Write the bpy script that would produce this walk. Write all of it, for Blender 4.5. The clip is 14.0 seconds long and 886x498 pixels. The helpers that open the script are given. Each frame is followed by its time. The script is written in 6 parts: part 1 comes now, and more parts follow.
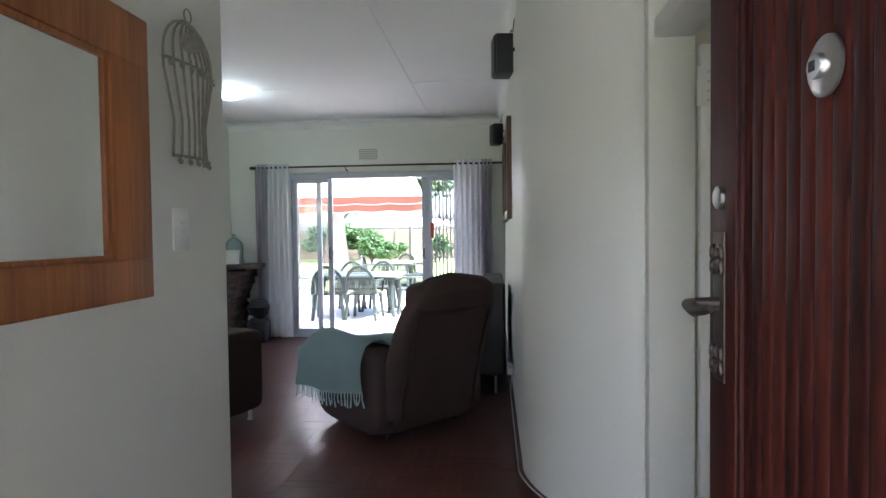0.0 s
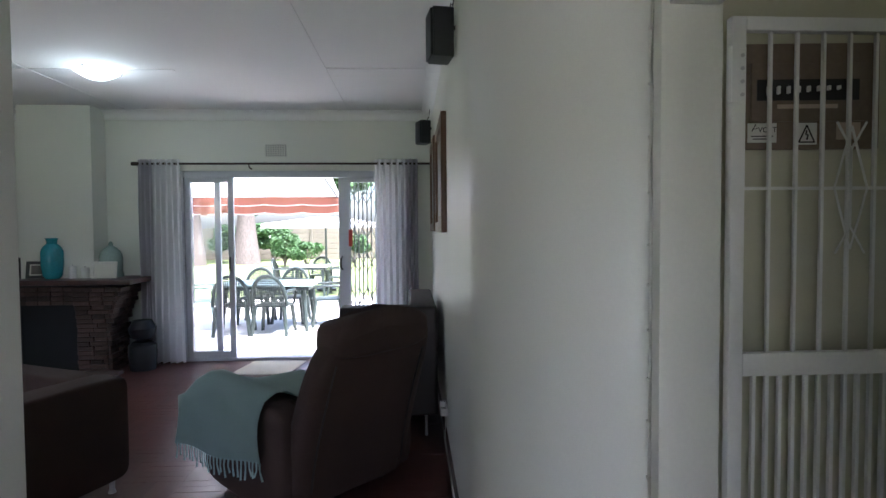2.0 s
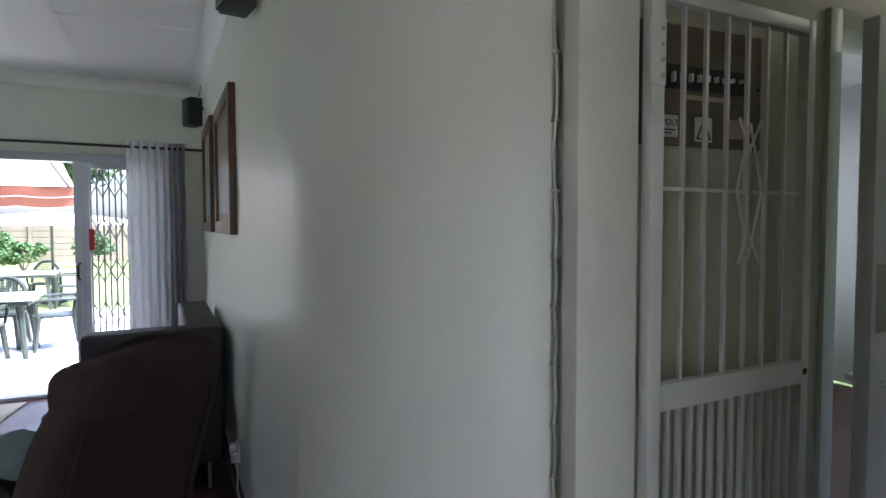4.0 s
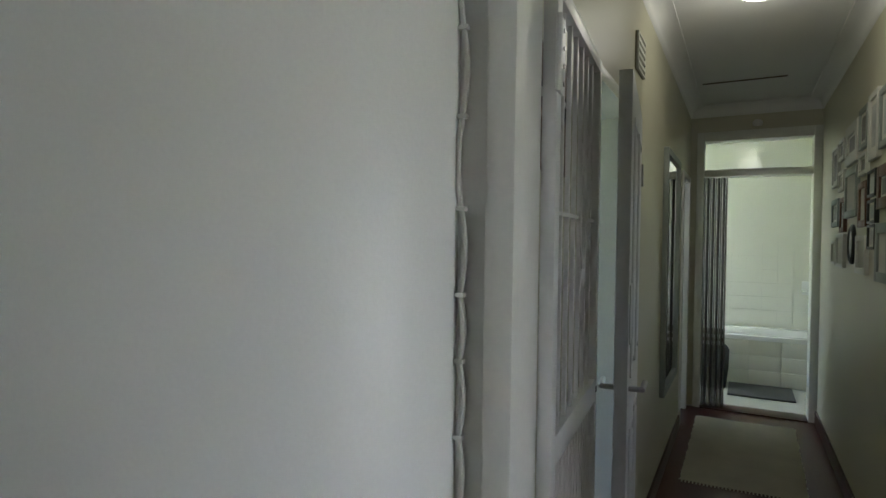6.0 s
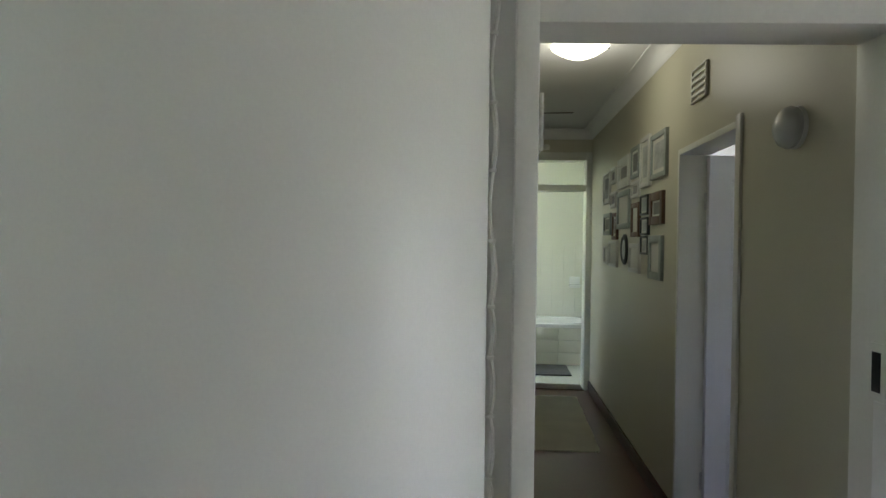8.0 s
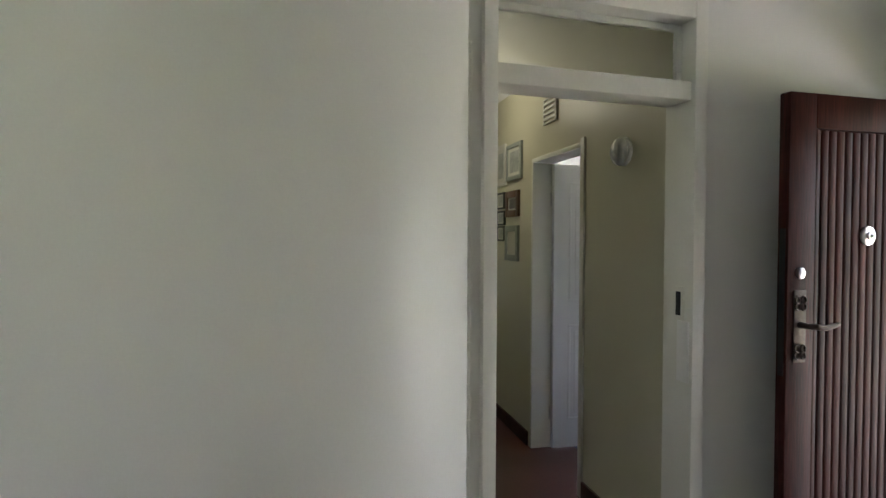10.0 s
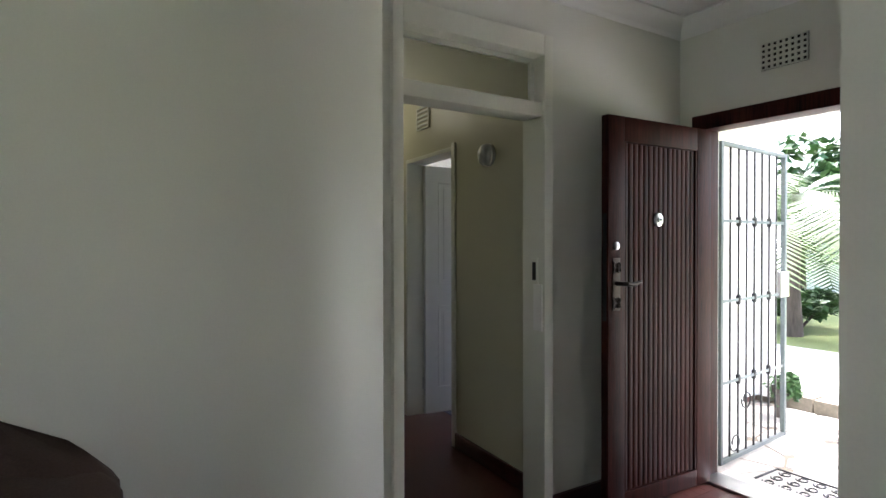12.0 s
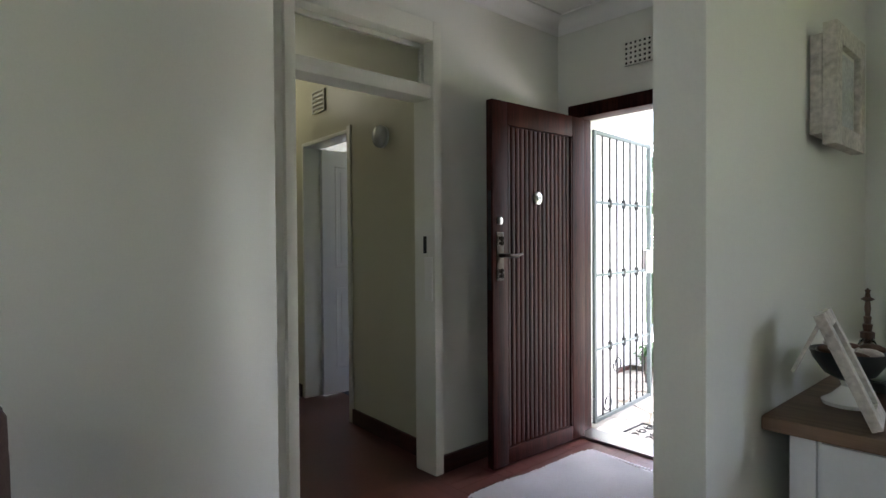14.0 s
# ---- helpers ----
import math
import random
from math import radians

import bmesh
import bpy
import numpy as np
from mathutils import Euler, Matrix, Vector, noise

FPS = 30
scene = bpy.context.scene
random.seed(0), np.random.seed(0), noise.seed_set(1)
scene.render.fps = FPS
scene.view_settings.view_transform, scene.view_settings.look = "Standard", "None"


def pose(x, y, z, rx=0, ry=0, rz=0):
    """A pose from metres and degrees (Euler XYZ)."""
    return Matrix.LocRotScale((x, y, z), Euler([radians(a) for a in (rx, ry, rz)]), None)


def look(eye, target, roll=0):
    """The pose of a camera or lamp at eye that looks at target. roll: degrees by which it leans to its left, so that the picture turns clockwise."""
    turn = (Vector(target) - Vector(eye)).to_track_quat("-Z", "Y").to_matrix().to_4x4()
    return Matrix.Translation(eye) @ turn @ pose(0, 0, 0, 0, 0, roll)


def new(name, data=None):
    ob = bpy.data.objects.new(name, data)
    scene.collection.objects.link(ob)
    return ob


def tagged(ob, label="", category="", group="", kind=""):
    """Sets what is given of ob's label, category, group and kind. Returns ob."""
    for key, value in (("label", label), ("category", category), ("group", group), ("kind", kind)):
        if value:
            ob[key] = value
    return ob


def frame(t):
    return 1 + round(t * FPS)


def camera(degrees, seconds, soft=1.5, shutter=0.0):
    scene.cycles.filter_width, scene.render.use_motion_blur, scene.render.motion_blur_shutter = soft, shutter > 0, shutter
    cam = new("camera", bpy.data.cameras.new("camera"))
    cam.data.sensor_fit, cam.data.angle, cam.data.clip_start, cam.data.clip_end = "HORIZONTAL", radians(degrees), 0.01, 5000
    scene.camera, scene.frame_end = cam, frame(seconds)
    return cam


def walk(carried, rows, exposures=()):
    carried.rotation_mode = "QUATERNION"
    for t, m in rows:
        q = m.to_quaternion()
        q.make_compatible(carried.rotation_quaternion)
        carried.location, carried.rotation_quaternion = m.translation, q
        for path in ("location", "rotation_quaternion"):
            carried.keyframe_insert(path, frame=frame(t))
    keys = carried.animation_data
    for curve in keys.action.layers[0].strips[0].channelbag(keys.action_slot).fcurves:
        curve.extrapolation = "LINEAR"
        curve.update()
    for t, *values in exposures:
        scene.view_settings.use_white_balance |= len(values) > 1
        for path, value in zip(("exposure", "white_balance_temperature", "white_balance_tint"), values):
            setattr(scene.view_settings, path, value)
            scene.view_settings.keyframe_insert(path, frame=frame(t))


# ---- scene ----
cam = camera(76.1, 14.0)
PATH = [
    (0, (-0.588, -0.241, 1.286), (-0.766, 1.75, 1.226), -0.7),
    (0.5, (-0.603, -0.072, 1.299), (-0.764, 1.921, 1.238), -0.8),
    (1, (-0.596, 0.129, 1.357), (-0.722, 2.123, 1.287), -0.6),
    (1.5, (-0.624, 0.294, 1.404), (-0.664, 2.292, 1.325), -0.8),
    (2, (-0.669, 0.442, 1.406), (-0.559, 2.437, 1.333), -0.4),
    (2.5, (-0.695, 0.573, 1.41), (-0.378, 2.546, 1.336), -0.3),
    (3, (-0.708, 0.726, 1.401), (-0.211, 2.662, 1.327), -0.1),
    (3.5, (-0.734, 0.857, 1.413), (-0.062, 2.739, 1.331), -0.1),
    (4, (-0.779, 0.969, 1.425), (0.105, 2.762, 1.341), -0.1),
    (4.2, (-0.799, 1.0, 1.425), (0.18, 2.743, 1.344), 0.3),
    (6.3, (-0.898, 1.699, 1.461), (0.989, 2.362, 1.429), 0.6),
    (6.5, (-0.911, 1.733, 1.47), (1.0, 2.323, 1.437), 0.5),
    (7, (-0.983, 1.83, 1.464), (0.976, 2.228, 1.436), 0.5),
    (7.5, (-1.11, 1.929, 1.485), (0.879, 2.142, 1.459), 0.7),
    (8, (-1.242, 2.058, 1.497), (0.757, 2.097, 1.471), 0.7),
    (8.2, (-1.265, 2.106, 1.475), (0.735, 2.072, 1.455), 0.8),
    (10.3, (-1.827, 2.701, 1.463), (0.052, 2.018, 1.429), 0.2),
    (10.5, (-1.867, 2.772, 1.447), (-0.013, 2.022, 1.425), 0.2),
    (11, (-1.966, 2.901, 1.434), (-0.173, 2.015, 1.413), 0.2),
    (11.5, (-2.054, 2.957, 1.412), (-0.314, 1.97, 1.385), 0.0),
    (12, (-2.093, 3.004, 1.357), (-0.405, 1.931, 1.335), -0.1),
    (12.5, (-2.154, 3.01, 1.332), (-0.503, 1.882, 1.304), -0.2),
    (13, (-2.179, 3.033, 1.292), (-0.587, 1.823, 1.265), -0.3),
    (13.5, (-2.204, 3.04, 1.247), (-0.666, 1.762, 1.227), -0.3),
    (14, (-2.232, 3.045, 1.24), (-0.751, 1.701, 1.208), -0.4),
]
walk(cam, [(t, look(eye, target, roll)) for t, eye, target, roll in PATH], [(0, 3.12, 5800, 17), (2, 2.8, 5700, 18), (4.2, 2.77, 5650, 18), (6.5, 3.2, 5700, 17), (8, 3.35, 5800, 17), (10.5, 3.5, 6200, 18), (11, 3.45, 6200, 17), (12.3, 2.9, 6100, 16), (14, 3.02, 6050, 16)])

# ---- light ----
world = bpy.data.worlds.new("sky")
scene.world = world
world.use_nodes = True
wt = world.node_tree
sky = wt.nodes.new("ShaderNodeTexSky")
sky.sky_type, sky.sun_disc = "NISHITA", False
sky.sun_elevation, sky.sun_rotation = radians(58), radians(200)
sky.air_density, sky.dust_density = 1.0, 4.0
wt.links.new(sky.outputs[0], wt.nodes["Background"].inputs[0])
wt.nodes["Background"].inputs[1].default_value = 0.15
sun = new("sun", bpy.data.lights.new("sun", "SUN"))
sun.data.energy, sun.data.angle, sun.data.color = 5.0, radians(12), (1.0, 0.96, 0.9)
sun.matrix_world = pose(0, 0, 20, 32, 0, 60)


def daylight_fill(x, y, z, w, h, turn, watts, colour=(0.95, 0.98, 1.0)):
    """Added lamp that boosts sky light at an opening; it shines along its turned +y."""
    ob = new("daylight_fill", bpy.data.lights.new("daylight_fill", "AREA"))
    ob.data.shape, ob.data.size, ob.data.size_y = "RECTANGLE", w, h
    ob.data.energy, ob.data.color = watts, colour
    ob.matrix_world = pose(x, y, z, 90, 0, turn)
    return ob


# Added lamp just outside the front door, for more light on the hall walls.
daylight_fill(-0.84, -0.30, 1.05, 0.32, 1.8, 180, 11)
# Added lamps at unseen bathroom and study windows, to brighten rooms and corridor.
daylight_fill(5.64, 2.72, 1.55, 1.6, 1.6, -4.2, 15)
daylight_fill(3.45, 4.30, 1.5, 2.3, 1.5, -4.2, 2.5)


def bulb(x, y, z, watts, colour, size=0.12):
    ob = new("bulb", bpy.data.lights.new("bulb", "POINT"))
    ob.data.energy, ob.data.color, ob.data.shadow_soft_size = watts, colour, size
    ob.location = (x, y, z)
    return ob


# ---- materials ----
def material(name, colour, rough=0.6, metal=0.0, vary=0.08, scale=6.0, grain=60.0, bump=0.05, spec=0.5, stretch=(1, 1, 1), island=0.0):
    """Base colour with stains and grain at two scales, and a fine relief."""
    m = bpy.data.materials.new(name)
    m.use_nodes = True
    t = m.node_tree
    n, l = t.nodes, t.links
    b = n["Principled BSDF"]
    b.inputs["Roughness"].default_value, b.inputs["Metallic"].default_value = rough, metal
    b.inputs["Specular IOR Level"].default_value = spec
    co = n.new("ShaderNodeTexCoord")
    mp = n.new("ShaderNodeMapping")
    mp.inputs["Scale"].default_value = stretch
    l.new(co.outputs["Object"], mp.inputs[0])
    big, small = n.new("ShaderNodeTexNoise"), n.new("ShaderNodeTexNoise")
    for k, s, d in ((big, scale * 0.35, 3), (small, grain, 4)):
        k.inputs["Scale"].default_value, k.inputs["Detail"].default_value = s, d
        l.new(mp.outputs[0], k.inputs["Vector"])
    add = n.new("ShaderNodeMath")
    add.operation = "ADD"
    l.new(big.outputs[0], add.inputs[0])
    l.new(small.outputs[0], add.inputs[1])
    src = add
    if island:
        g = n.new("ShaderNodeNewGeometry")
        mm = n.new("ShaderNodeMath")
        mm.operation = "MULTIPLY_ADD"
        mm.inputs[1].default_value = island
        l.new(g.outputs["Random Per Island"], mm.inputs[0])
        l.new(add.outputs[0], mm.inputs[2])
        src = mm
    r = n.new("ShaderNodeMapRange")
    r.inputs[1].default_value, r.inputs[2].default_value = 0.6, 1.4 + island
    r.inputs[3].default_value, r.inputs[4].default_value = 1 - vary, 1 + vary
    l.new(src.outputs[0], r.inputs[0])
    mix = n.new("ShaderNodeVectorMath")
    mix.operation = "SCALE"
    mix.inputs[0].default_value = colour
    l.new(r.outputs[0], mix.inputs["Scale"])
    l.new(mix.outputs[0], b.inputs["Base Color"])
    if bump:
        bp = n.new("ShaderNodeBump")
        bp.inputs["Strength"].default_value, bp.inputs["Distance"].default_value = bump, 0.01
        l.new(small.outputs[0], bp.inputs["Height"])
        l.new(bp.outputs[0], b.inputs["Normal"])
    return m


def wood(name, dark, light, rough=0.4, along="z", scale=1.0, bump=0.05):
    """Grain that runs along one axis, from a dark tone to a light one."""
    m = material(name, light, rough, bump=bump)
    t = m.node_tree
    n, l = t.nodes, t.links
    mp = next(k for k in n if k.type == "MAPPING")
    mp.inputs["Scale"].default_value = {"x": (0.06, 1, 1), "y": (1, 0.06, 1), "z": (1, 1, 0.06)}[along]
    tex = [k for k in n if k.type == "TEX_NOISE"]
    tex[0].inputs["Scale"].default_value, tex[1].inputs["Scale"].default_value = 9 * scale, 90 * scale
    ramp = n.new("ShaderNodeValToRGB")
    ramp.color_ramp.elements[0].position, ramp.color_ramp.elements[1].position = 0.36, 0.66
    ramp.color_ramp.elements[0].color, ramp.color_ramp.elements[1].color = (*dark, 1), (*light, 1)
    half = n.new("ShaderNodeMath")
    half.operation = "MULTIPLY"
    half.inputs[1].default_value = 0.5
    add = next(k for k in n if k.type == "MATH" and k.operation == "ADD")
    l.new(add.outputs[0], half.inputs[0])
    l.new(half.outputs[0], ramp.inputs[0])
    l.new(ramp.outputs[0], n["Principled BSDF"].inputs["Base Color"])
    return m


def glowing(name, colour, strength):
    m = bpy.data.materials.new(name)
    m.use_nodes = True
    b = m.node_tree.nodes["Principled BSDF"]
    b.inputs["Base Color"].default_value = (0.8, 0.8, 0.78, 1)
    b.inputs["Emission Color"].default_value = (*colour, 1)
    b.inputs["Emission Strength"].default_value = strength
    return m


def clear(name, tint=(1, 1, 1), rough=0.0):
    m = bpy.data.materials.new(name)
    m.use_nodes = True
    b = m.node_tree.nodes["Principled BSDF"]
    b.inputs["Base Color"].default_value = (*tint, 1)
    b.inputs["Transmission Weight"].default_value, b.inputs["Roughness"].default_value, b.inputs["IOR"].default_value = 1, rough, 1.45
    return m


def sheer(name, colour, through_light):
    """Thin cloth that lets part of the light through."""
    m = material(name, colour, 0.9, vary=0.06, grain=250, bump=0.1)
    t = m.node_tree
    b, o = t.nodes["Principled BSDF"], t.nodes["Material Output"]
    tr = t.nodes.new("ShaderNodeBsdfTranslucent")
    tr.inputs[0].default_value = (*colour, 1)
    mix = t.nodes.new("ShaderNodeMixShader")
    mix.inputs[0].default_value = through_light
    t.links.new(b.outputs[0], mix.inputs[1])
    t.links.new(tr.outputs[0], mix.inputs[2])
    t.links.new(mix.outputs[0], o.inputs[0])
    return m


M_WALL = material("cream_wall_paint", (0.67, 0.675, 0.61), 0.43, vary=0.035, scale=3, grain=160, bump=0.04, spec=0.6)
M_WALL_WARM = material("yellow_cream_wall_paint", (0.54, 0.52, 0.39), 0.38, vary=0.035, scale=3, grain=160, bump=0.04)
M_CEIL = material("white_ceiling_paint", (0.78, 0.78, 0.76), 0.8, vary=0.03, scale=2, grain=120, bump=0.03)
M_WHITE = material("white_gloss_paint", (0.74, 0.74, 0.7), 0.3, vary=0.04, scale=5, grain=90, bump=0.03)
M_TRIM = material("cream_gloss_trim", (0.68, 0.68, 0.6), 0.3, vary=0.04, scale=5, grain=90, bump=0.03)
M_DOORW = material("white_moulded_door", (0.71, 0.72, 0.72), 0.4, vary=0.03, scale=5, grain=90, bump=0.03)
M_FLOOR = material("red_parquet", (0.078, 0.029, 0.023), 0.3, vary=0.35, scale=5, grain=50, bump=0.03, island=0.5)
M_SKIRT = wood("dark_skirting", (0.02, 0.008, 0.006), (0.07, 0.025, 0.018), 0.35, "y")
M_DOOR = wood("dark_red_hardwood", (0.011, 0.003, 0.0025), (0.058, 0.012, 0.008), 0.5, "z", 1.6, 0.06)
M_DOOR.node_tree.nodes["Principled BSDF"].inputs["Specular IOR Level"].default_value = 0.12
M_PINE = wood("orange_pine", (0.22, 0.07, 0.018), (0.43, 0.155, 0.04), 0.4, "z", 0.8)
M_MIRROR = material("mirror_silver", (0.9, 0.9, 0.9), 0.015, 1.0, vary=0.0, bump=0)
M_STEEL = material("satin_steel", (0.55, 0.55, 0.54), 0.3, 1.0, vary=0.05, bump=0.02)
M_BRONZE = material("worn_bronze", (0.06, 0.046, 0.036), 0.5, 0.8, vary=0.3, grain=80, bump=0.1)
M_BLACK = material("black_iron", (0.015, 0.015, 0.016), 0.45, 0.3, vary=0.2, bump=0.05)
M_BROWN = material("brown_suede", (0.05, 0.031, 0.025), 0.8, vary=0.3, scale=8, grain=220, bump=0.15, spec=0.25)
M_BROWN2 = material("dark_brown_leatherette", (0.02, 0.013, 0.012), 0.55, vary=0.25, scale=8, grain=160, bump=0.1)
M_MINT = material("mint_woven_cloth", (0.30, 0.41, 0.385), 0.95, vary=0.1, grain=300, bump=0.3)
M_ALU = material("white_powder_coated_aluminium", (0.55, 0.57, 0.62), 0.35, vary=0.04, bump=0.02)
M_GLASS = clear("window_glass")
M_FROST = clear("frosted_glass", (0.85, 0.86, 0.8), 0.45)
M_SHEER = sheer("white_sheer", (0.93, 0.93, 0.95), 0.85)
M_CURTAIN = sheer("grey_curtain", (0.72, 0.69, 0.74), 0.4)
M_RUG = material("cream_cotton_rug", (0.76, 0.72, 0.60), 0.95, vary=0.12, scale=12, grain=200, bump=0.5)
M_RUGB = material("pale_blue_grey_cotton_rug", (0.68, 0.70, 0.75), 0.95, vary=0.12, scale=12, grain=200, bump=0.5)
M_BLKPL = material("black_plastic", (0.012, 0.012, 0.014), 0.5, vary=0.2, bump=0.05)
M_TILE = material("white_glazed_tile", (0.74, 0.73, 0.64), 0.15, vary=0.03, bump=0.01)
M_FTILE = material("white_floor_tile", (0.6, 0.6, 0.58), 0.25, vary=0.06, bump=0.02)
M_LAMP_W = glowing("cool_lamp_glass", (0.8, 1.0, 0.95), 0.6)
M_LAMP_Y = glowing("warm_lamp_glass", (1.0, 0.95, 0.6), 0.35)
M_OPAL = material("opal_glass", (0.62, 0.62, 0.6), 0.2, vary=0.02, bump=0)


# ---- mesh helpers ----
def add_box(bm, lo, hi, m=None):
    r = bmesh.ops.create_cube(bm, size=1)
    s = Matrix.Translation([(a + b) / 2 for a, b in zip(lo, hi)]) @ Matrix.Diagonal([abs(b - a) for a, b in zip(lo, hi)] + [1])
    bmesh.ops.transform(bm, matrix=(m @ s if m else s), verts=r["verts"])
    return r["verts"]


def add_rod(bm, a, b, r, seg=10, r2=None):
    a, b = Vector(a), Vector(b)
    d = b - a
    res = bmesh.ops.create_cone(bm, cap_ends=True, segments=seg, radius1=r, radius2=r if r2 is None else r2, depth=d.length)
    m = Matrix.Translation((a + b) / 2) @ d.to_track_quat("Z", "Y").to_matrix().to_4x4()
    bmesh.ops.transform(bm, matrix=m, verts=res["verts"])
    return res["verts"]


def add_tube(bm, pts, r, seg=8, closed=False):
    """A round bar that follows points."""
    pts = [Vector(p) for p in pts]
    n = len(pts)
    rings = []
    up = None
    for i, p in enumerate(pts):
        a = pts[(i - 1) % n] if (closed or i) else pts[0]
        b = pts[(i + 1) % n] if (closed or i < n - 1) else pts[-1]
        d = (b - a).normalized()
        if up is None:
            up = d.orthogonal().normalized()
        up = (up - d * up.dot(d)).normalized()
        side = d.cross(up)
        rr = r[i] if isinstance(r, (list, tuple)) else r
        rings.append([bm.verts.new(p + (up * math.cos(k * math.tau / seg) + side * math.sin(k * math.tau / seg)) * rr) for k in range(seg)])
    for i in range(n if closed else n - 1):
        q, w = rings[i], rings[(i + 1) % n]
        for k in range(seg):
            bm.faces.new((q[k], q[(k + 1) % seg], w[(k + 1) % seg], w[k]))
    if not closed:
        bm.faces.new(rings[0][::-1])
        bm.faces.new(rings[-1])


def add_lathe(bm, profile, at=(0, 0, 0), seg=24):
    """Turns (radius, height) pairs about the upright axis."""
    rings = []
    for r, z in profile:
        rings.append([bm.verts.new((at[0] + r * math.cos(k * math.tau / seg), at[1] + r * math.sin(k * math.tau / seg), at[2] + z)) for k in range(seg)])
    for q, w in zip(rings, rings[1:]):
        for k in range(seg):
            bm.faces.new((q[k], q[(k + 1) % seg], w[(k + 1) % seg], w[k]))
    bm.faces.new(rings[0][::-1])
    bm.faces.new(rings[-1])


def add_prism(bm, outline, z0, z1):
    a = [bm.verts.new((x, y, z0)) for x, y in outline]
    b = [bm.verts.new((x, y, z1)) for x, y in outline]
    n = len(a)
    for i in range(n):
        bm.faces.new((a[i], a[(i + 1) % n], b[(i + 1) % n], b[i]))
    bm.faces.new(a[::-1])
    bm.faces.new(b)


def finish(name, bm, mat, bevel=0.0, smooth=35, m=None, seg=2):
    bmesh.ops.recalc_face_normals(bm, faces=bm.faces)
    if m is not None:
        bmesh.ops.transform(bm, matrix=m, verts=bm.verts)
    if bevel:
        sharp = [e for e in bm.edges if len(e.link_faces) == 2 and e.calc_face_angle(0) > 0.5]
        bmesh.ops.bevel(bm, geom=sharp, offset=bevel, segments=seg, profile=0.6, affect="EDGES", clamp_overlap=True)
    me = bpy.data.meshes.new(name)
    bm.to_mesh(me)
    bm.free()
    me.materials.append(mat)
    if smooth:
        me.shade_smooth()
        me.set_sharp_from_angle(angle=radians(smooth))
    return new(name, me)


def part(name, bm, mat, parent, label="", bevel=0.0, smooth=35, m=None, seg=2, kind=""):
    ob = finish(name, bm, mat, bevel, smooth, m, seg)
    ob.parent = parent
    return tagged(ob, label, kind=kind)


def thing(name, label, category, group="", at=None):
    ob = new(name)
    if at is not None:
        ob.matrix_world = at
    return tagged(ob, label, category, group)


def structure(name, bm, mat, label="", bevel=0.0, smooth=35, m=None):
    return tagged(finish(name, bm, mat, bevel, smooth, m), label, kind="structure")


def boxes(*pairs):
    bm = bmesh.new()
    for lo, hi in pairs:
        add_box(bm, lo, hi)
    return bm


def wall(name, p0, p1, thick, z0, z1, openings=(), mat=None, label="", m=None):
    """A wall from p0 to p1, thick to its left, with openings (s0, s1, z0, z1) cut through."""
    p0, p1 = Vector((*p0, 0)), Vector((*p1, 0))
    d = (p1 - p0)
    length = d.length
    d.normalize()
    base = Matrix.Translation(p0) @ Matrix.Rotation(math.atan2(d.y, d.x), 4, "Z")
    cuts = sorted({0, length, *(o[0] for o in openings), *(o[1] for o in openings)})
    bm = bmesh.new()
    for a, b in zip(cuts, cuts[1:]):
        z = z0
        for o in sorted((o for o in openings if o[0] <= a and o[1] >= b), key=lambda o: o[2]):
            if o[2] > z:
                add_box(bm, (a, 0, z), (b, thick, o[2]), base)
            z = o[3]
        if z < z1:
            add_box(bm, (a, 0, z), (b, thick, z1), base)
    bmesh.ops.remove_doubles(bm, verts=bm.verts, dist=1e-5)
    return structure(name, bm, mat or M_WALL, label, 0, 0, m)


# ---- plan ----
CEIL = 2.65
XL = -0.45                       # living room, east wall
XP, XPW = -1.62, -1.735           # partition between hall and living room
YN = 6.55                        # living room, north wall
YS = 0.5                         # living room, south wall
XW = -6.2                        # living room, west wall
K = Matrix.Translation((1.065, 0.92, 0)) @ Matrix.Rotation(radians(-4.2), 4, "Z")   # corridor: u along, v across
KW = 0.985                        # corridor width
U0, U1 = -0.95, 3.5

wall("wall_hall_east", (0, 1.985), (0, -0.25), 0.12, 0, CEIL + 0.2, [(0.07, 0.925, 0, 2.36)], label="cream painted hall wall")
bm = bmesh.new()
curve = [(0.45 * -math.sin(a) ** 1.2, 2.6 - 0.615 * max(0, math.cos(a)) ** 1.2) for a in [radians(90) * i / 24 for i in range(25)]]
add_prism(bm, [(0.119, 1.985)] + curve + [(XL, YN), (0.119, YN)], 0, CEIL + 0.2)
structure("wall_living_east", bm, M_WALL, "cream painted wall with a rounded corner", 0, 20)
wall("wall_hall_south", (-1.735, -0.25), (0, -0.25), 0.25, 0, CEIL + 0.2, [(0.635, 1.645, -0.3, 2.02)], label="cream painted entrance wall")
wall("wall_partition", (XP, -0.0), (XP, 1.865), 0.115, 0, CEIL + 0.2, label="cream painted partition wall")
wall("wall_living_south", (XP, YS), (XW, YS), 0.2, 0, CEIL + 0.2, [(1.6, 3.6, 0.9, 2.15)], label="cream painted wall")
wall("wall_living_west", (XW, YS - 0.2), (XW, YN + 0.25), 0.2, 0, CEIL + 0.2, label="cream painted wall")
DX0, DX1, DZ = -3.155, -0.72, 2.03
wall("wall_living_north", (XW - 0.2, YN), (0.119, YN), 0.25, 0, CEIL + 0.2, [(DX0 - XW + 0.2, DX1 - XW + 0.2, -0.2, DZ)], label="cream painted wall over the sliding door")
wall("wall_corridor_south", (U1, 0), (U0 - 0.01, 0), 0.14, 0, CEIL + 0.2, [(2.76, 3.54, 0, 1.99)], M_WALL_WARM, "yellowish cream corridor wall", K)
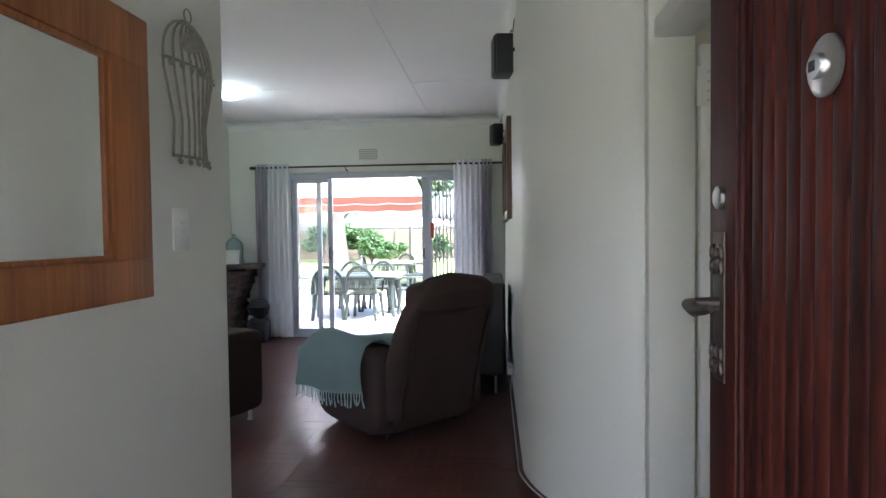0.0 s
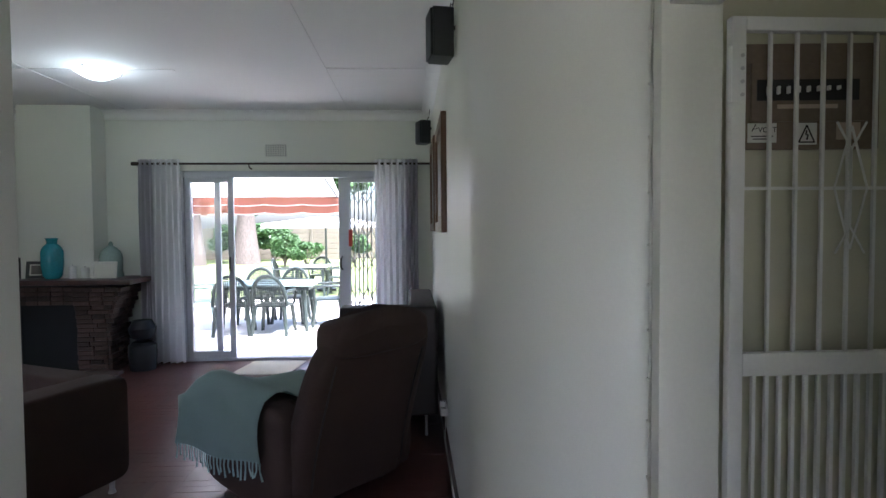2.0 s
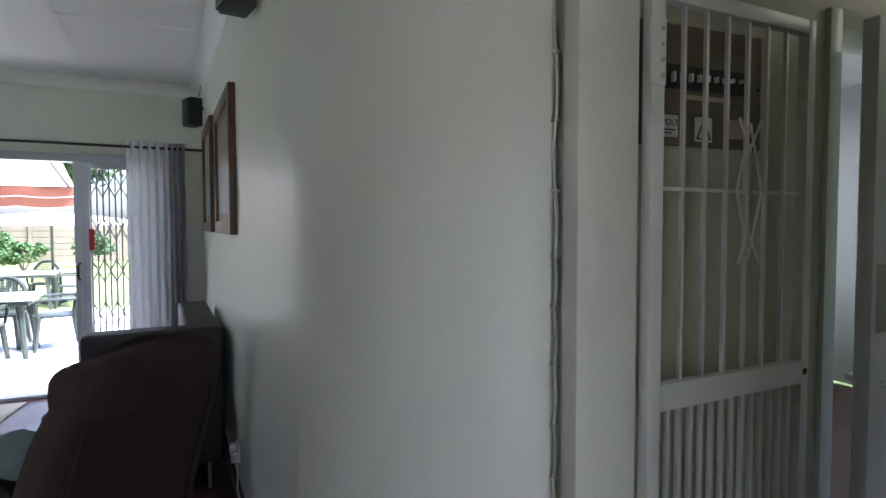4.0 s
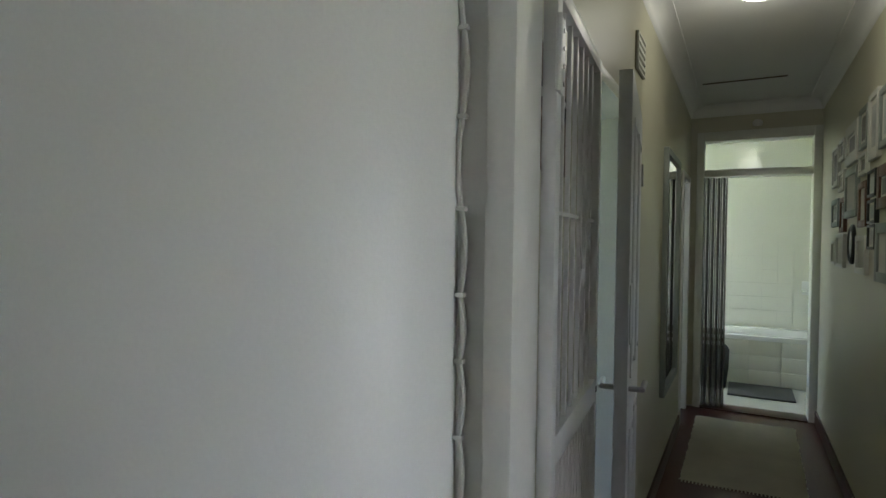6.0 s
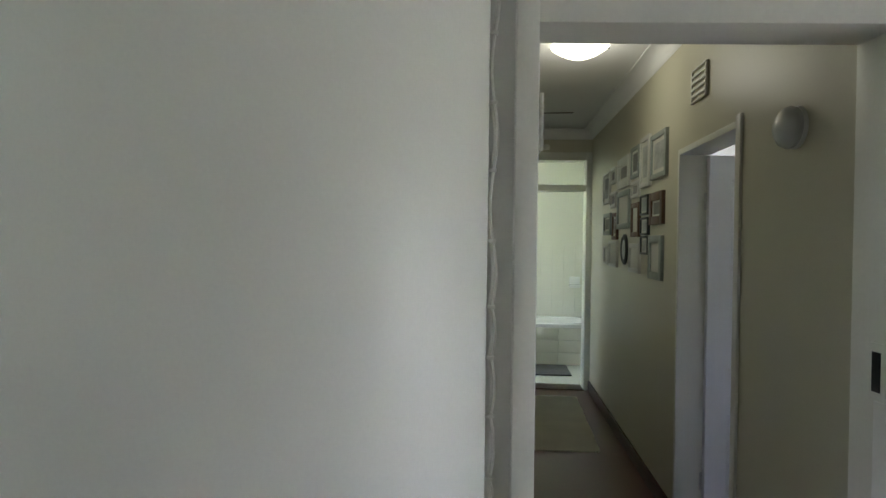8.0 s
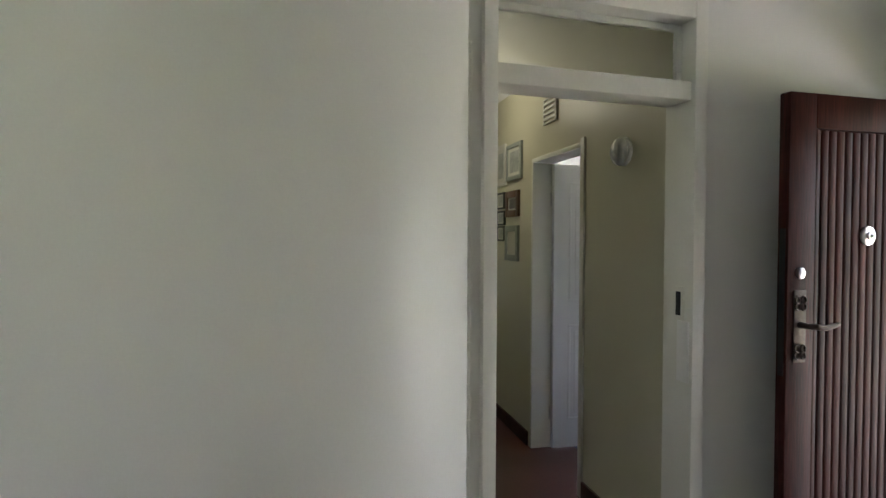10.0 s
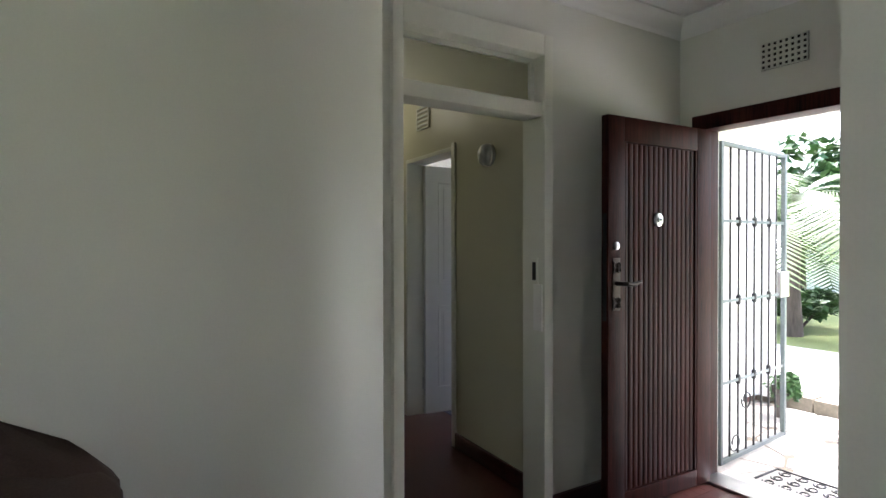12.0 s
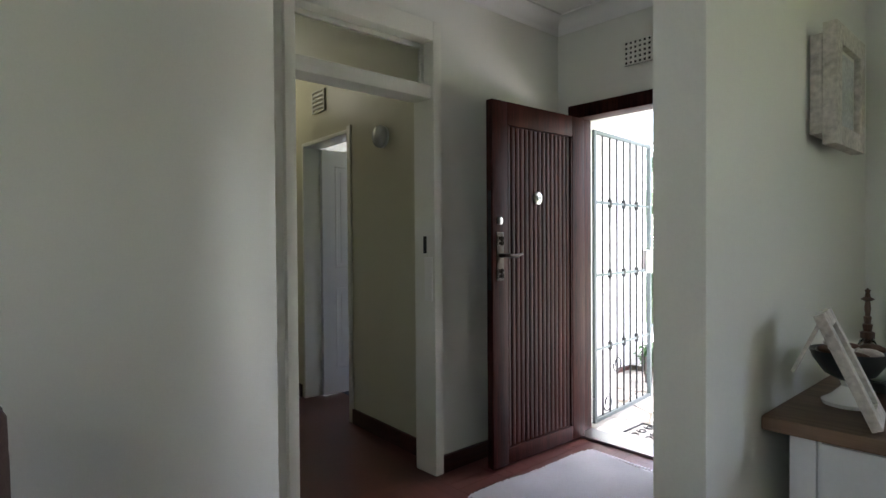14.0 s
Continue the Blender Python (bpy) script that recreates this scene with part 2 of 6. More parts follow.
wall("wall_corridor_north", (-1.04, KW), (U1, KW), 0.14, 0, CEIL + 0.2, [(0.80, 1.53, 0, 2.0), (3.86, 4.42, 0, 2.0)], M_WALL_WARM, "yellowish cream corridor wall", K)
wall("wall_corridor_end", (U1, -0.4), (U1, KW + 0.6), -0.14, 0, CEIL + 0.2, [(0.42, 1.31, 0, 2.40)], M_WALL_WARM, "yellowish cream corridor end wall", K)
FLOOR = structure("floor", boxes(((-6.4, 0.0, -0.2), (0.06, 6.8, -0.003)), ((-1.12, -0.10, -0.2), (-0.2, 0.0, -0.003)), ((0.06, 0.0, -0.2), (4.62, 6.8, -0.003)), ((0.68, -2.1, -0.2), (4.62, 0.0, -0.003))), M_FLOOR, "dark red parquet floor", 0, 0)
bm = boxes(((-6.4, -0.25, CEIL), (0.12, 6.8, CEIL + 0.1)), ((0.12, -2.6, CEIL), (7.2, 6.8, CEIL + 0.1)))
structure("ceiling", bm, M_CEIL, "white boarded ceiling", 0, 0)

# rooms behind the doors
wall("wall_bedroom_west", (-0.2, -3.0), (-0.2, -0.14), -0.1, 0, CEIL + 0.1, (), M_DOORW, "pale blue grey bedroom wall", K)
wall("wall_bedroom_south", (-0.3, -3.0), (3.5, -3.0), -0.1, 0, CEIL + 0.1, [(1.2, 3.2, 0.8, 2.2)], M_DOORW, "pale blue grey bedroom wall", K)
wall("wall_bedroom_east", (3.4, -0.41), (3.4, -3.0), -0.1, 0, CEIL + 0.1, (), M_DOORW, "pale blue grey bedroom wall", K)
wall("wall_study_west", (-0.72, KW + 0.14), (-0.72, 3.6), 0.1, 0, CEIL + 0.1, (), M_DOORW, "pale blue grey room wall", K)
wall("wall_study_north", (-0.8, 3.6), (3.5, 3.6), 0.1, 0, CEIL + 0.1, [(0.9, 3.4, 0.7, 2.3)], M_DOORW, "pale blue grey room wall", K)
wall("wall_study_east", (3.4, 3.6), (3.4, KW + 0.61), 0.1, 0, CEIL + 0.1, (), M_DOORW, "pale blue grey room wall", K)

# bathroom
wall("wall_bath_east", (5.32, -1.0), (5.32, 2.6), -0.1, 0, CEIL + 0.1, (), M_TILE, "white tiled bathroom wall", K)
wall("wall_bath_south", (3.64, -0.4), (5.42, -0.4), -0.1, 0, CEIL + 0.1, (), M_WALL, "cream bathroom wall", K)
wall("wall_bath_north", (3.64, 2.2), (5.42, 2.2), 0.1, 0, CEIL + 0.1, [(0.05, 1.75, 0.7, 2.4)], M_WALL, "cream bathroom wall", K)
bm = boxes(((3.5, -0.5, -0.1), (5.4, 2.3, 0.008)))
structure("floor_bath", bm, M_FTILE, "white tiled bathroom floor", 0, 0, K)

# ---- outdoors ----
M_GRASS = material("lawn", (0.16, 0.2, 0.07), 0.95, vary=0.3, scale=1.5, grain=40, bump=0.4)
M_PAVE = material("pale_paving", (0.6, 0.58, 0.54), 0.8, vary=0.15, scale=4, grain=60, bump=0.2, island=0.5)
M_LEAF = material("dark_leaf", (0.05, 0.11, 0.035), 0.5, vary=0.5, scale=3, grain=20, bump=0, island=0.8)
M_LEAF2 = material("palm_leaf", (0.07, 0.12, 0.035), 0.45, vary=0.5, scale=3, grain=20, bump=0, island=0.8)
M_BARK = material("bark", (0.085, 0.07, 0.062), 0.95, vary=0.4, scale=6, grain=30, bump=0.6, stretch=(1, 1, 0.2))
M_FENCE = material("weathered_concrete", (0.15, 0.13, 0.10), 0.9, vary=0.3, scale=3, grain=30, bump=0.3)
M_EXT = material("white_exterior_plaster", (0.7, 0.68, 0.62), 0.8, vary=0.06, bump=0.15)
M_GREENPL = material("dark_green_resin", (0.026, 0.036, 0.032), 0.4, vary=0.15, bump=0.03)
M_TABLE = material("pale_green_table", (0.35, 0.45, 0.42), 0.4, vary=0.1, bump=0.03)
M_ORANGE = sheer("orange_canvas", (0.33, 0.13, 0.09), 0.3)
M_CANVAS = sheer("white_canvas", (0.86, 0.84, 0.83), 0.75)

GZ = -0.12
bm = bmesh.new()
bmesh.ops.create_grid(bm, x_segments=2, y_segments=2, size=300)
structure("ground", bm, M_GRASS, "mown green lawn", 0, 0, Matrix.Translation((0, 0, GZ - 0.06)))


def paving(name, x0, x1, y0, y1, step, z, label):
    bm = bmesh.new()
    rnd = random.Random(3)
    y = y0
    while y < y1 - 0.05:
        d = min(step * rnd.uniform(0.85, 1.15), y1 - y)
        x = x0
        while x < x1 - 0.05:
            w = min(step * rnd.uniform(0.8, 1.5), x1 - x)
            add_box(bm, (x + 0.006, y + 0.006, z - 0.08), (x + w - 0.006, y + d - 0.006, z + rnd.uniform(-0.004, 0.004)))
            x += w
        y += d
    return structure(name, bm, M_PAVE, label, 0, 0)


paving("pavement_patio", -7, 2.5, YN + 0.27, 13.2, 0.5, GZ, "pale patio paving")
PORCH = structure("pavement_porch", boxes(((-2.4, -2.1, -0.2), (3.4, -0.26, -0.068))), M_FENCE, "crazy paved stone porch with dark joints", 0, 0)


def crazy_paving(x0, x1, y0, y1, step, z, parent):
    """Irregular flagstones with open joints; their corners are jittered off a grid."""
    rnd = random.Random(17)
    nx, ny = round((x1 - x0) / step), round((y1 - y0) / step)
    jit = lambda k, n: 0 if k in (0, n) else rnd.uniform(-0.36, 0.36) * step
    pts = [[Vector((x0 + i * step + jit(i, nx), y0 + j * step + jit(j, ny), 0)) for j in range(ny + 1)] for i in range(nx + 1)]
    for i in range(nx):
        for j in range(ny):
            quad = [pts[i][j], pts[i + 1][j], pts[i + 1][j + 1], pts[i][j + 1]]
            halves = [quad] if rnd.random() < 0.6 else [[quad[0], quad[1], quad[2]], [quad[0], quad[2], quad[3]]]
            for poly in halves:
                c = sum(poly, Vector()) / len(poly)
                out = [c + (v - c) * (1 - 0.012 / max(0.05, (v - c).length)) for v in poly]
                cut = []
                for k, v in enumerate(out):
                    a, b = out[k - 1], out[(k + 1) % len(out)]
                    cut += [v.lerp(a, 0.12), v.lerp(b, 0.12)]
                bm = bmesh.new()
                add_prism(bm, [(v.x, v.y) for v in cut], z - 0.06, z + rnd.uniform(-0.004, 0.003))
                part("flagstone", bm, M_FLAG, parent, smooth=0)


M_FLAG = material("grey_buff_flagstone", (0.34, 0.32, 0.29), 0.75, vary=0.2, scale=5, grain=50, bump=0.25)
crazy_paving(-2.4, 3.4, -2.1, -0.28, 0.364, -0.06, PORCH)
structure("doorstep", boxes(((-1.17, -0.27, -0.2), (-0.15, -0.10, -0.012))), M_PAVE, "grey concrete threshold", 0.004)


def foliage(bm, centre, radii, n, leaf, seed, hollow=0.55, lumps=7):
    """Leaves scattered over lumps, with an uneven outline."""
    rnd = random.Random(seed)
    cs = [(Vector(centre), Vector(radii) * 0.75)]
    for _ in range(lumps):
        d = Vector((rnd.uniform(-1, 1), rnd.uniform(-1, 1), rnd.uniform(-0.8, 1))).normalized()
        cs.append((Vector(centre) + Vector([a * b * 0.6 for a, b in zip(d, radii)]), Vector(radii) * rnd.uniform(0.3, 0.5)))
    for _ in range(n):
        c, r = rnd.choice(cs)
        d = Vector((rnd.gauss(0, 1), rnd.gauss(0, 1), rnd.gauss(0, 1))).normalized() * rnd.uniform(hollow, 1.05)
        p = c + Vector([a * b for a, b in zip(d, r)])
        q = Euler((rnd.uniform(-1, 1), rnd.uniform(-1, 1), rnd.uniform(0, 6.3))).to_matrix()
        s = leaf * rnd.uniform(0.6, 1.4)
        vs = [bm.verts.new(p + q @ Vector(v) * s) for v in ((0, -0.5, 0), (0.28, 0, 0.06), (0, 0.6, 0), (-0.28, 0, 0.06))]
        bm.faces.new(vs)


def shrub(x, y, w, h, seed, label, z=GZ, n=1800, leaf=0.07):
    ob = thing("shrub", label, "bush", at=pose(x, y, z))
    bm = bmesh.new()
    rnd = random.Random(seed)
    for k in range(4):
        a = k * 1.6 + rnd.random()
        add_rod(bm, (0, 0, 0), (math.cos(a) * w * 0.2, math.sin(a) * w * 0.2, h * 0.6), 0.03, 6, 0.012)
    part("trunk", bm, M_BARK, ob)
    bm = bmesh.new()
    foliage(bm, (0, 0, h * 0.58), (w / 2, w / 2, h * 0.42), n, leaf, seed)
    part("crown", bm, M_LEAF, ob, smooth=0)
    return ob


def tree(x, y, r, h, seed, label, crown=True):
    ob = thing("tree", label, "tree", at=pose(x, y, GZ - 0.06))
    rnd = random.Random(seed)
    bm = bmesh.new()
    pts = [(rnd.uniform(-0.1, 0.1) * k / 6, rnd.uniform(-0.1, 0.1) * k / 6, h * k / 8) for k in range(9)]
    rr = [r * (1.5 if k == 0 else 1.12 if k == 1 else 1 - k * 0.07) for k in range(9)]
    add_tube(bm, pts, rr, 16)
    part("trunk", bm, M_BARK, ob)
    bm = bmesh.new()
    for k in range(7):
        a = k * 0.9 + rnd.random()
        s = pts[5 + k % 3]
        add_tube(bm, [s, (s[0] + math.cos(a) * h * 0.15, s[1] + math.sin(a) * h * 0.15, s[2] + h * 0.14), (s[0] + math.cos(a) * h * 0.32, s[1] + math.sin(a) * h * 0.32, s[2] + h * 0.22)], [r * 0.3, r * 0.2, r * 0.07], 7)
    part("limb", bm, M_BARK, ob)
    bm = bmesh.new()
    foliage(bm, (0, 0, h * 1.0), (h * 0.42, h * 0.42, h * 0.33), 5000, 0.35, seed)
    part("crown", bm, M_LEAF, ob, smooth=0)
    return ob


tree(-8.3, 27.0, 0.44, 9, 5, "tall tree with a thick grey brown trunk on the lawn")
tree(-10.25, 26.0, 0.33, 9, 6, "tall tree with a leaning grey trunk by the garden wall")
shrub(-6.1, 25.0, 1.45, 1.68, 11, "rounded clipped green bush on the lawn", GZ - 0.06, 7000, 0.09)
shrub(-5.1, 24.6, 1.6, 1.15, 12, "loose low green bush beside the clipped bush", GZ - 0.06, 4500, 0.10)
shrub(-9.4, 28.5, 2.2, 1.9, 13, "dark green bush against the garden wall", GZ - 0.06, 4000, 0.16)
shrub(-7.6, 29.5, 2.6, 2.1, 14, "dark green bush behind the tree trunk", GZ - 0.06, 4000, 0.16)
shrub(-3.4, 27.0, 1.8, 1.5, 15, "green bush by the garden wall", GZ - 0.06, 3000, 0.16)
bm = bmesh.new()
for k in range(26):
    foliage(bm, (-26 + 2.1 * k, 33.0 + (k % 3), 4.4 + (k % 4) * 0.5), (2.2, 1.6, 2.9), 700, 0.5, 40 + k, 0.4, 4)
tagged(finish("hedge_behind_wall", bm, M_LEAF, smooth=0), "dense dark green trees behind the garden wall", "trees", kind="stuff")

# garden wall of stacked precast panels between posts
bm = boxes(((-30, 31.0, GZ - 0.1), (30, 31.04, 1.46)))
gw = structure("garden_wall", bm, M_FENCE, "weathered precast concrete garden wall", 0)
bmp = boxes(((0, 0, 0), (1.86, 0.05, 0.262)))
bmesh.ops.bevel(bmp, geom=[e for e in bmp.edges], offset=0.012, segments=1, affect="EDGES")
panel_me = bpy.data.meshes.new("panel")
bmp.to_mesh(panel_me)
bmp.free()
panel_me.materials.append(M_FENCE)
bmq = boxes(((-0.07, -0.03, 0), (0.07, 0.1, 1.68)))
bmesh.ops.bevel(bmq, geom=[e for e in bmq.edges], offset=0.015, segments=1, affect="EDGES")
post_me = bpy.data.meshes.new("post")
bmq.to_mesh(post_me)
bmq.free()
post_me.materials.append(M_FENCE)
for i in range(13):
    p = new("post", post_me)
    p.location, p.parent = (-22 + 2 * i, 30.93, GZ - 0.06), gw
    for j in range(6):
        p = new("panel", panel_me)
        p.location, p.parent = (-21.93 + 2 * i, 30.95, GZ - 0.06 + j * 0.275), gw


def patio_chair(m, label, mat=M_GREENPL):
    """Moulded resin armchair with a round lattice back; it faces its +y."""
    ob = thing("patio_chair", label, "chair", "chairs on the patio", m)
    bm = bmesh.new()
    add_prism(bm, [(-0.22, -0.2), (-0.24, 0.2), (-0.15, 0.25), (0.15, 0.25), (0.24, 0.2), (0.22, -0.2)], 0.405, 0.435)
    part("seat", bm, mat, ob, bevel=0.008)
    arc = [(0.25 * math.cos(a), -0.2 - 0.1 * max(0, math.sin(a)), 0.43 + 0.44 * math.sin(a) ** 0.8 if math.sin(a) > 0 else 0.43) for a in [math.pi * i / 16 for i in range(17)]]
    bm = bmesh.new()
    add_tube(bm, arc, 0.027, 8)
    part("backrest_frame", bm, mat, ob)
    bm = bmesh.new()
    for i in range(-7, 8):
        x = i * 0.03
        top = 0.43 + 0.43 * max(0.05, 1 - (x / 0.25) ** 2) ** 0.5
        add_tube(bm, [(x, -0.2, 0.43), (x, -0.2 - 0.1 * (top - 0.43) / 0.44, top)], 0.008, 4)
    for j in range(1, 13):
        z = 0.43 + j * 0.033
        w = 0.25 * max(0.02, 1 - ((z - 0.43) / 0.44) ** 2) ** 0.5
        add_tube(bm, [(-w, -0.2 - 0.1 * (z - 0.43) / 0.44, z), (w, -0.2 - 0.1 * (z - 0.43) / 0.44, z)], 0.008, 4)
    part("backrest_lattice", bm, mat, ob)
    for s in (-1, 1):
        bm = bmesh.new()
        add_tube(bm, [(s * 0.25, -0.24, 0.64), (s * 0.285, -0.05, 0.645), (s * 0.285, 0.16, 0.64), (s * 0.265, 0.22, 0.6), (s * 0.24, 0.2, 0.42)], 0.02, 8)
        part("armrest", bm, mat, ob)
        for y in (-1, 1):
            bm = bmesh.new()
            add_tube(bm, [(s * 0.21, y * 0.19, 0.42), (s * 0.25, y * 0.24, 0)], [0.036, 0.026], 8)
            part("leg", bm, mat, ob)
    return ob


def patio_table(m, label, w, d):
    ob = thing("patio_table", label, "table", at=m)
    bm = boxes(((-w / 2, -d / 2, 0.68), (w / 2, d / 2, 0.715)))
    part("tabletop", bm, M_TABLE, ob, bevel=0.012)
    part("apron", boxes(((-w / 2 + 0.06, -d / 2 + 0.06, 0.62), (w / 2 - 0.06, d / 2 - 0.06, 0.68))), M_GREENPL, ob, bevel=0.005)
    for s in (-1, 1):
        for y in (-1, 1):
            bm = bmesh.new()
            add_tube(bm, [(s * (w / 2 - 0.16), y * (d / 2 - 0.14), 0.65), (s * (w / 2 - 0.1), y * (d / 2 - 0.08), 0)], [0.045, 0.03], 8)
            part("leg", bm, M_GREENPL, ob)
    return ob


patio_table(pose(-2.87, 9.3, GZ), "rectangular pale green resin table on the patio", 1.45, 0.85)
for x, y, a, lab in ((-3.27, 8.85, 6, "dark green resin armchair drawn up to the patio table"), (-2.70, 8.85, -4, "dark green resin armchair with its back to the house"),
                     (-3.22, 9.85, 180, "dark green resin armchair behind the patio table"), (-2.66, 9.85, 176, "dark green resin armchair at the far side of the patio table"),
                     (-2.02, 9.55, 100, "dark green resin armchair at the end of the patio table"), (-3.98, 9.5, -80, "pale green resin armchair at the end of the patio table")):
    patio_chair(pose(x, y, GZ, 0, 0, a), lab, M_TABLE if "pale" in lab else M_GREENPL)
patio_table(pose(-3.1, 14.3, GZ - 0.06), "small pale green resin table on the lawn", 0.9, 0.8)
for x, y, a in ((-3.7, 14.2, -90), (-2.45, 14.3, 90), (-3.0, 15.0, 180)):
    patio_chair(pose(x, y, GZ - 0.06, 0, 0, a), "dark green resin armchair at the small table on the lawn")


def parasol(m, r, h, drop, label, mat, valance):
    ob = thing("parasol", label, "umbrella", at=m)
    bm = bmesh.new()
    add_rod(bm, (0, 0, 0), (0, 0, h), 0.028, 10)
    part("pole", bm, M_GREENPL, ob)
    bm = bmesh.new()
    add_lathe(bm, [(0.25, 0), (0.25, 0.05), (0.06, 0.09), (0.04, 0.3)], (0, 0, 0), 20)
    part("base", bm, M_BLACK, ob)
    n = 8
    bm = bmesh.new()
    top = bm.verts.new((0, 0, h))
    top2 = bm.verts.new((0, 0, h - 0.012))
    ring = [bm.verts.new((r * math.cos(k * math.tau / n), r * math.sin(k * math.tau / n), h - drop)) for k in range(n)]
    ring2 = [bm.verts.new(v.co + Vector((0, 0, -0.012))) for v in ring]
    for k in range(n):
        bm.faces.new((top, ring[k], ring[(k + 1) % n]))
        bm.faces.new((top2, ring2[(k + 1) % n], ring2[k]))
        bm.faces.new((ring[k], ring2[k], ring2[(k + 1) % n], ring[(k + 1) % n]))
    part("canopy", bm, mat, ob)
    if valance:
        for k in range(n):
            bm = bmesh.new()
            a, b = ring_pt(r, n, k), ring_pt(r, n, k + 1)
            prev = None
            for i in range(9):
                p = a.lerp(b, i / 8)
                dip = valance * (1 - 0.12 * math.sin(i / 8 * math.pi))
                q = [bm.verts.new((p.x * s, p.y * s, z)) for s, z in ((1.002, h - drop - 0.006), (1.01, h - drop - dip), (1.004, h - drop - dip), (0.996, h - drop - 0.006))]
                if prev:
                    for j in range(4):
                        bm.faces.new((prev[j], prev[(j + 1) % 4], q[(j + 1) % 4], q[j]))
                prev = q
            part("valance", bm, mat, ob)
    for k in range(n):
        bm = bmesh.new()
        add_rod(bm, (0, 0, h - 0.03), (r * 0.98 * math.cos(k * math.tau / n), r * 0.98 * math.sin(k * math.tau / n), h - drop - 0.02), 0.008, 5)
        part("rib", bm, M_GREENPL, ob)
    return ob


def ring_pt(r, n, k):
    return Vector((r * math.cos(k * math.tau / n), r * math.sin(k * math.tau / n), 0))


parasol(pose(-2.88, 15.2, GZ - 0.06, 0, 0, 22), 1.6, 1.93, 0.2, "open white garden parasol with a dark green pole", M_CANVAS, 0.12)

# awning over the patio
aw = thing("awning", "orange and white fabric awning over the patio", "awning")
x0, x1 = -4.8, -1.8
y1 = 9.6
bm = bmesh.new()
rows = 14
grid = []
for i in range(rows + 1):
    x = x0 + (x1 - x0) * i / rows
    grid.append([bm.verts.new((x, YN + 0.26 + (y1 - YN - 0.26) * j / 8, 2.62 - 0.70 * j / 8 - 0.05 * math.sin(j / 8 * math.pi) * (0.5 + 0.5 * math.sin(i * 1.3)))) for j in range(9)])
for i in range(rows):
    for j in range(8):
        bm.faces.new((grid[i][j], grid[i + 1][j], grid[i + 1][j + 1], grid[i][j + 1]))
r = bmesh.ops.solidify(bm, geom=bm.faces[:], thickness=0.008)
part("canopy", bm, M_CANVAS, aw, "white canvas sheet")
bm = bmesh.new()
prev = None
for i in range(41):
    x = x0 + (x1 - x0) * i / 40
    dip = 0.27 + 0.025 * abs(math.sin(i * math.pi / 8))
    yy = y1 + 0.02 * math.sin(i * 0.9)
    q = [bm.verts.new(v) for v in ((x, yy, 1.93), (x, yy + 0.02 * math.sin(i), 1.93 - dip), (x, yy + 0.008, 1.93 - dip), (x, yy + 0.008, 1.93))]
    if prev:
        for j in range(4):
            bm.faces.new((prev[j], prev[(j + 1) % 4], q[(j + 1) % 4], q[j]))
    prev = q
part("valance", bm, M_ORANGE, aw, "orange valance with a wavy white edge")
for z, wave in ((-0.15, 0.02), (-0.285, 0.025)):
    bm = bmesh.new()
    add_tube(bm, [(x0 + (x1 - x0) * i / 40, y1 - 0.02, 1.93 + z + wave - wave * abs(math.sin(i * math.pi / 8))) for i in range(41)], 0.008, 5)
    part("edge_trim", bm, M_CANVAS, aw)
for x in (x0 + 0.05, x1 - 0.05):
    bm = bmesh.new()
    add_rod(bm, (x, YN + 0.26, 2.3), (x, y1 - 0.05, 1.92), 0.02, 8)
    part("arm", bm, M_GREENPL, aw)
bm = bmesh.new()
add_rod(bm, (x0, y1, 1.94), (x1, y1, 1.94), 0.025, 8)
part("front_rail", bm, M_GREENPL, aw)

# south garden: low stone kerb, white drive wall, palm
bm = bmesh.new()
rnd = random.Random(9)
x = -2.4
while x < 3.4:
    w = rnd.uniform(0.18, 0.32)
    add_box(bm, (x + 0.005, -2.3 + rnd.uniform(-0.01, 0.01), GZ - 0.1), (x + w - 0.005, -2.1, 0.06 + rnd.uniform(-0.015, 0.015)))
    x += w
structure("kerb", bm, M_FENCE, "low stone edging of the porch", 0.01)
structure("wall_porch", boxes(((0.03, -0.75, -0.1), (0.3, -0.25, 2.5))), M_EXT, "whitewashed porch pier")
structure("porch_ceiling", boxes(((-2.6, -1.75, 2.38), (0.3, -0.25, 2.46))), M_EXT, "white porch soffit")
structure("garden_wall_south", boxes(((-14, -16.2, GZ - 0.1), (14, -16.0, 2.0))), M_EXT, "white plastered boundary wall")
structure("driveway", boxes(((-9, -5.6, GZ - 0.1), (9, -2.31, GZ - 0.02))), material("pale_concrete", (0.6, 0.58, 0.55), 0.8, vary=0.08, bump=0.1), "pale concrete driveway", 0, 0)


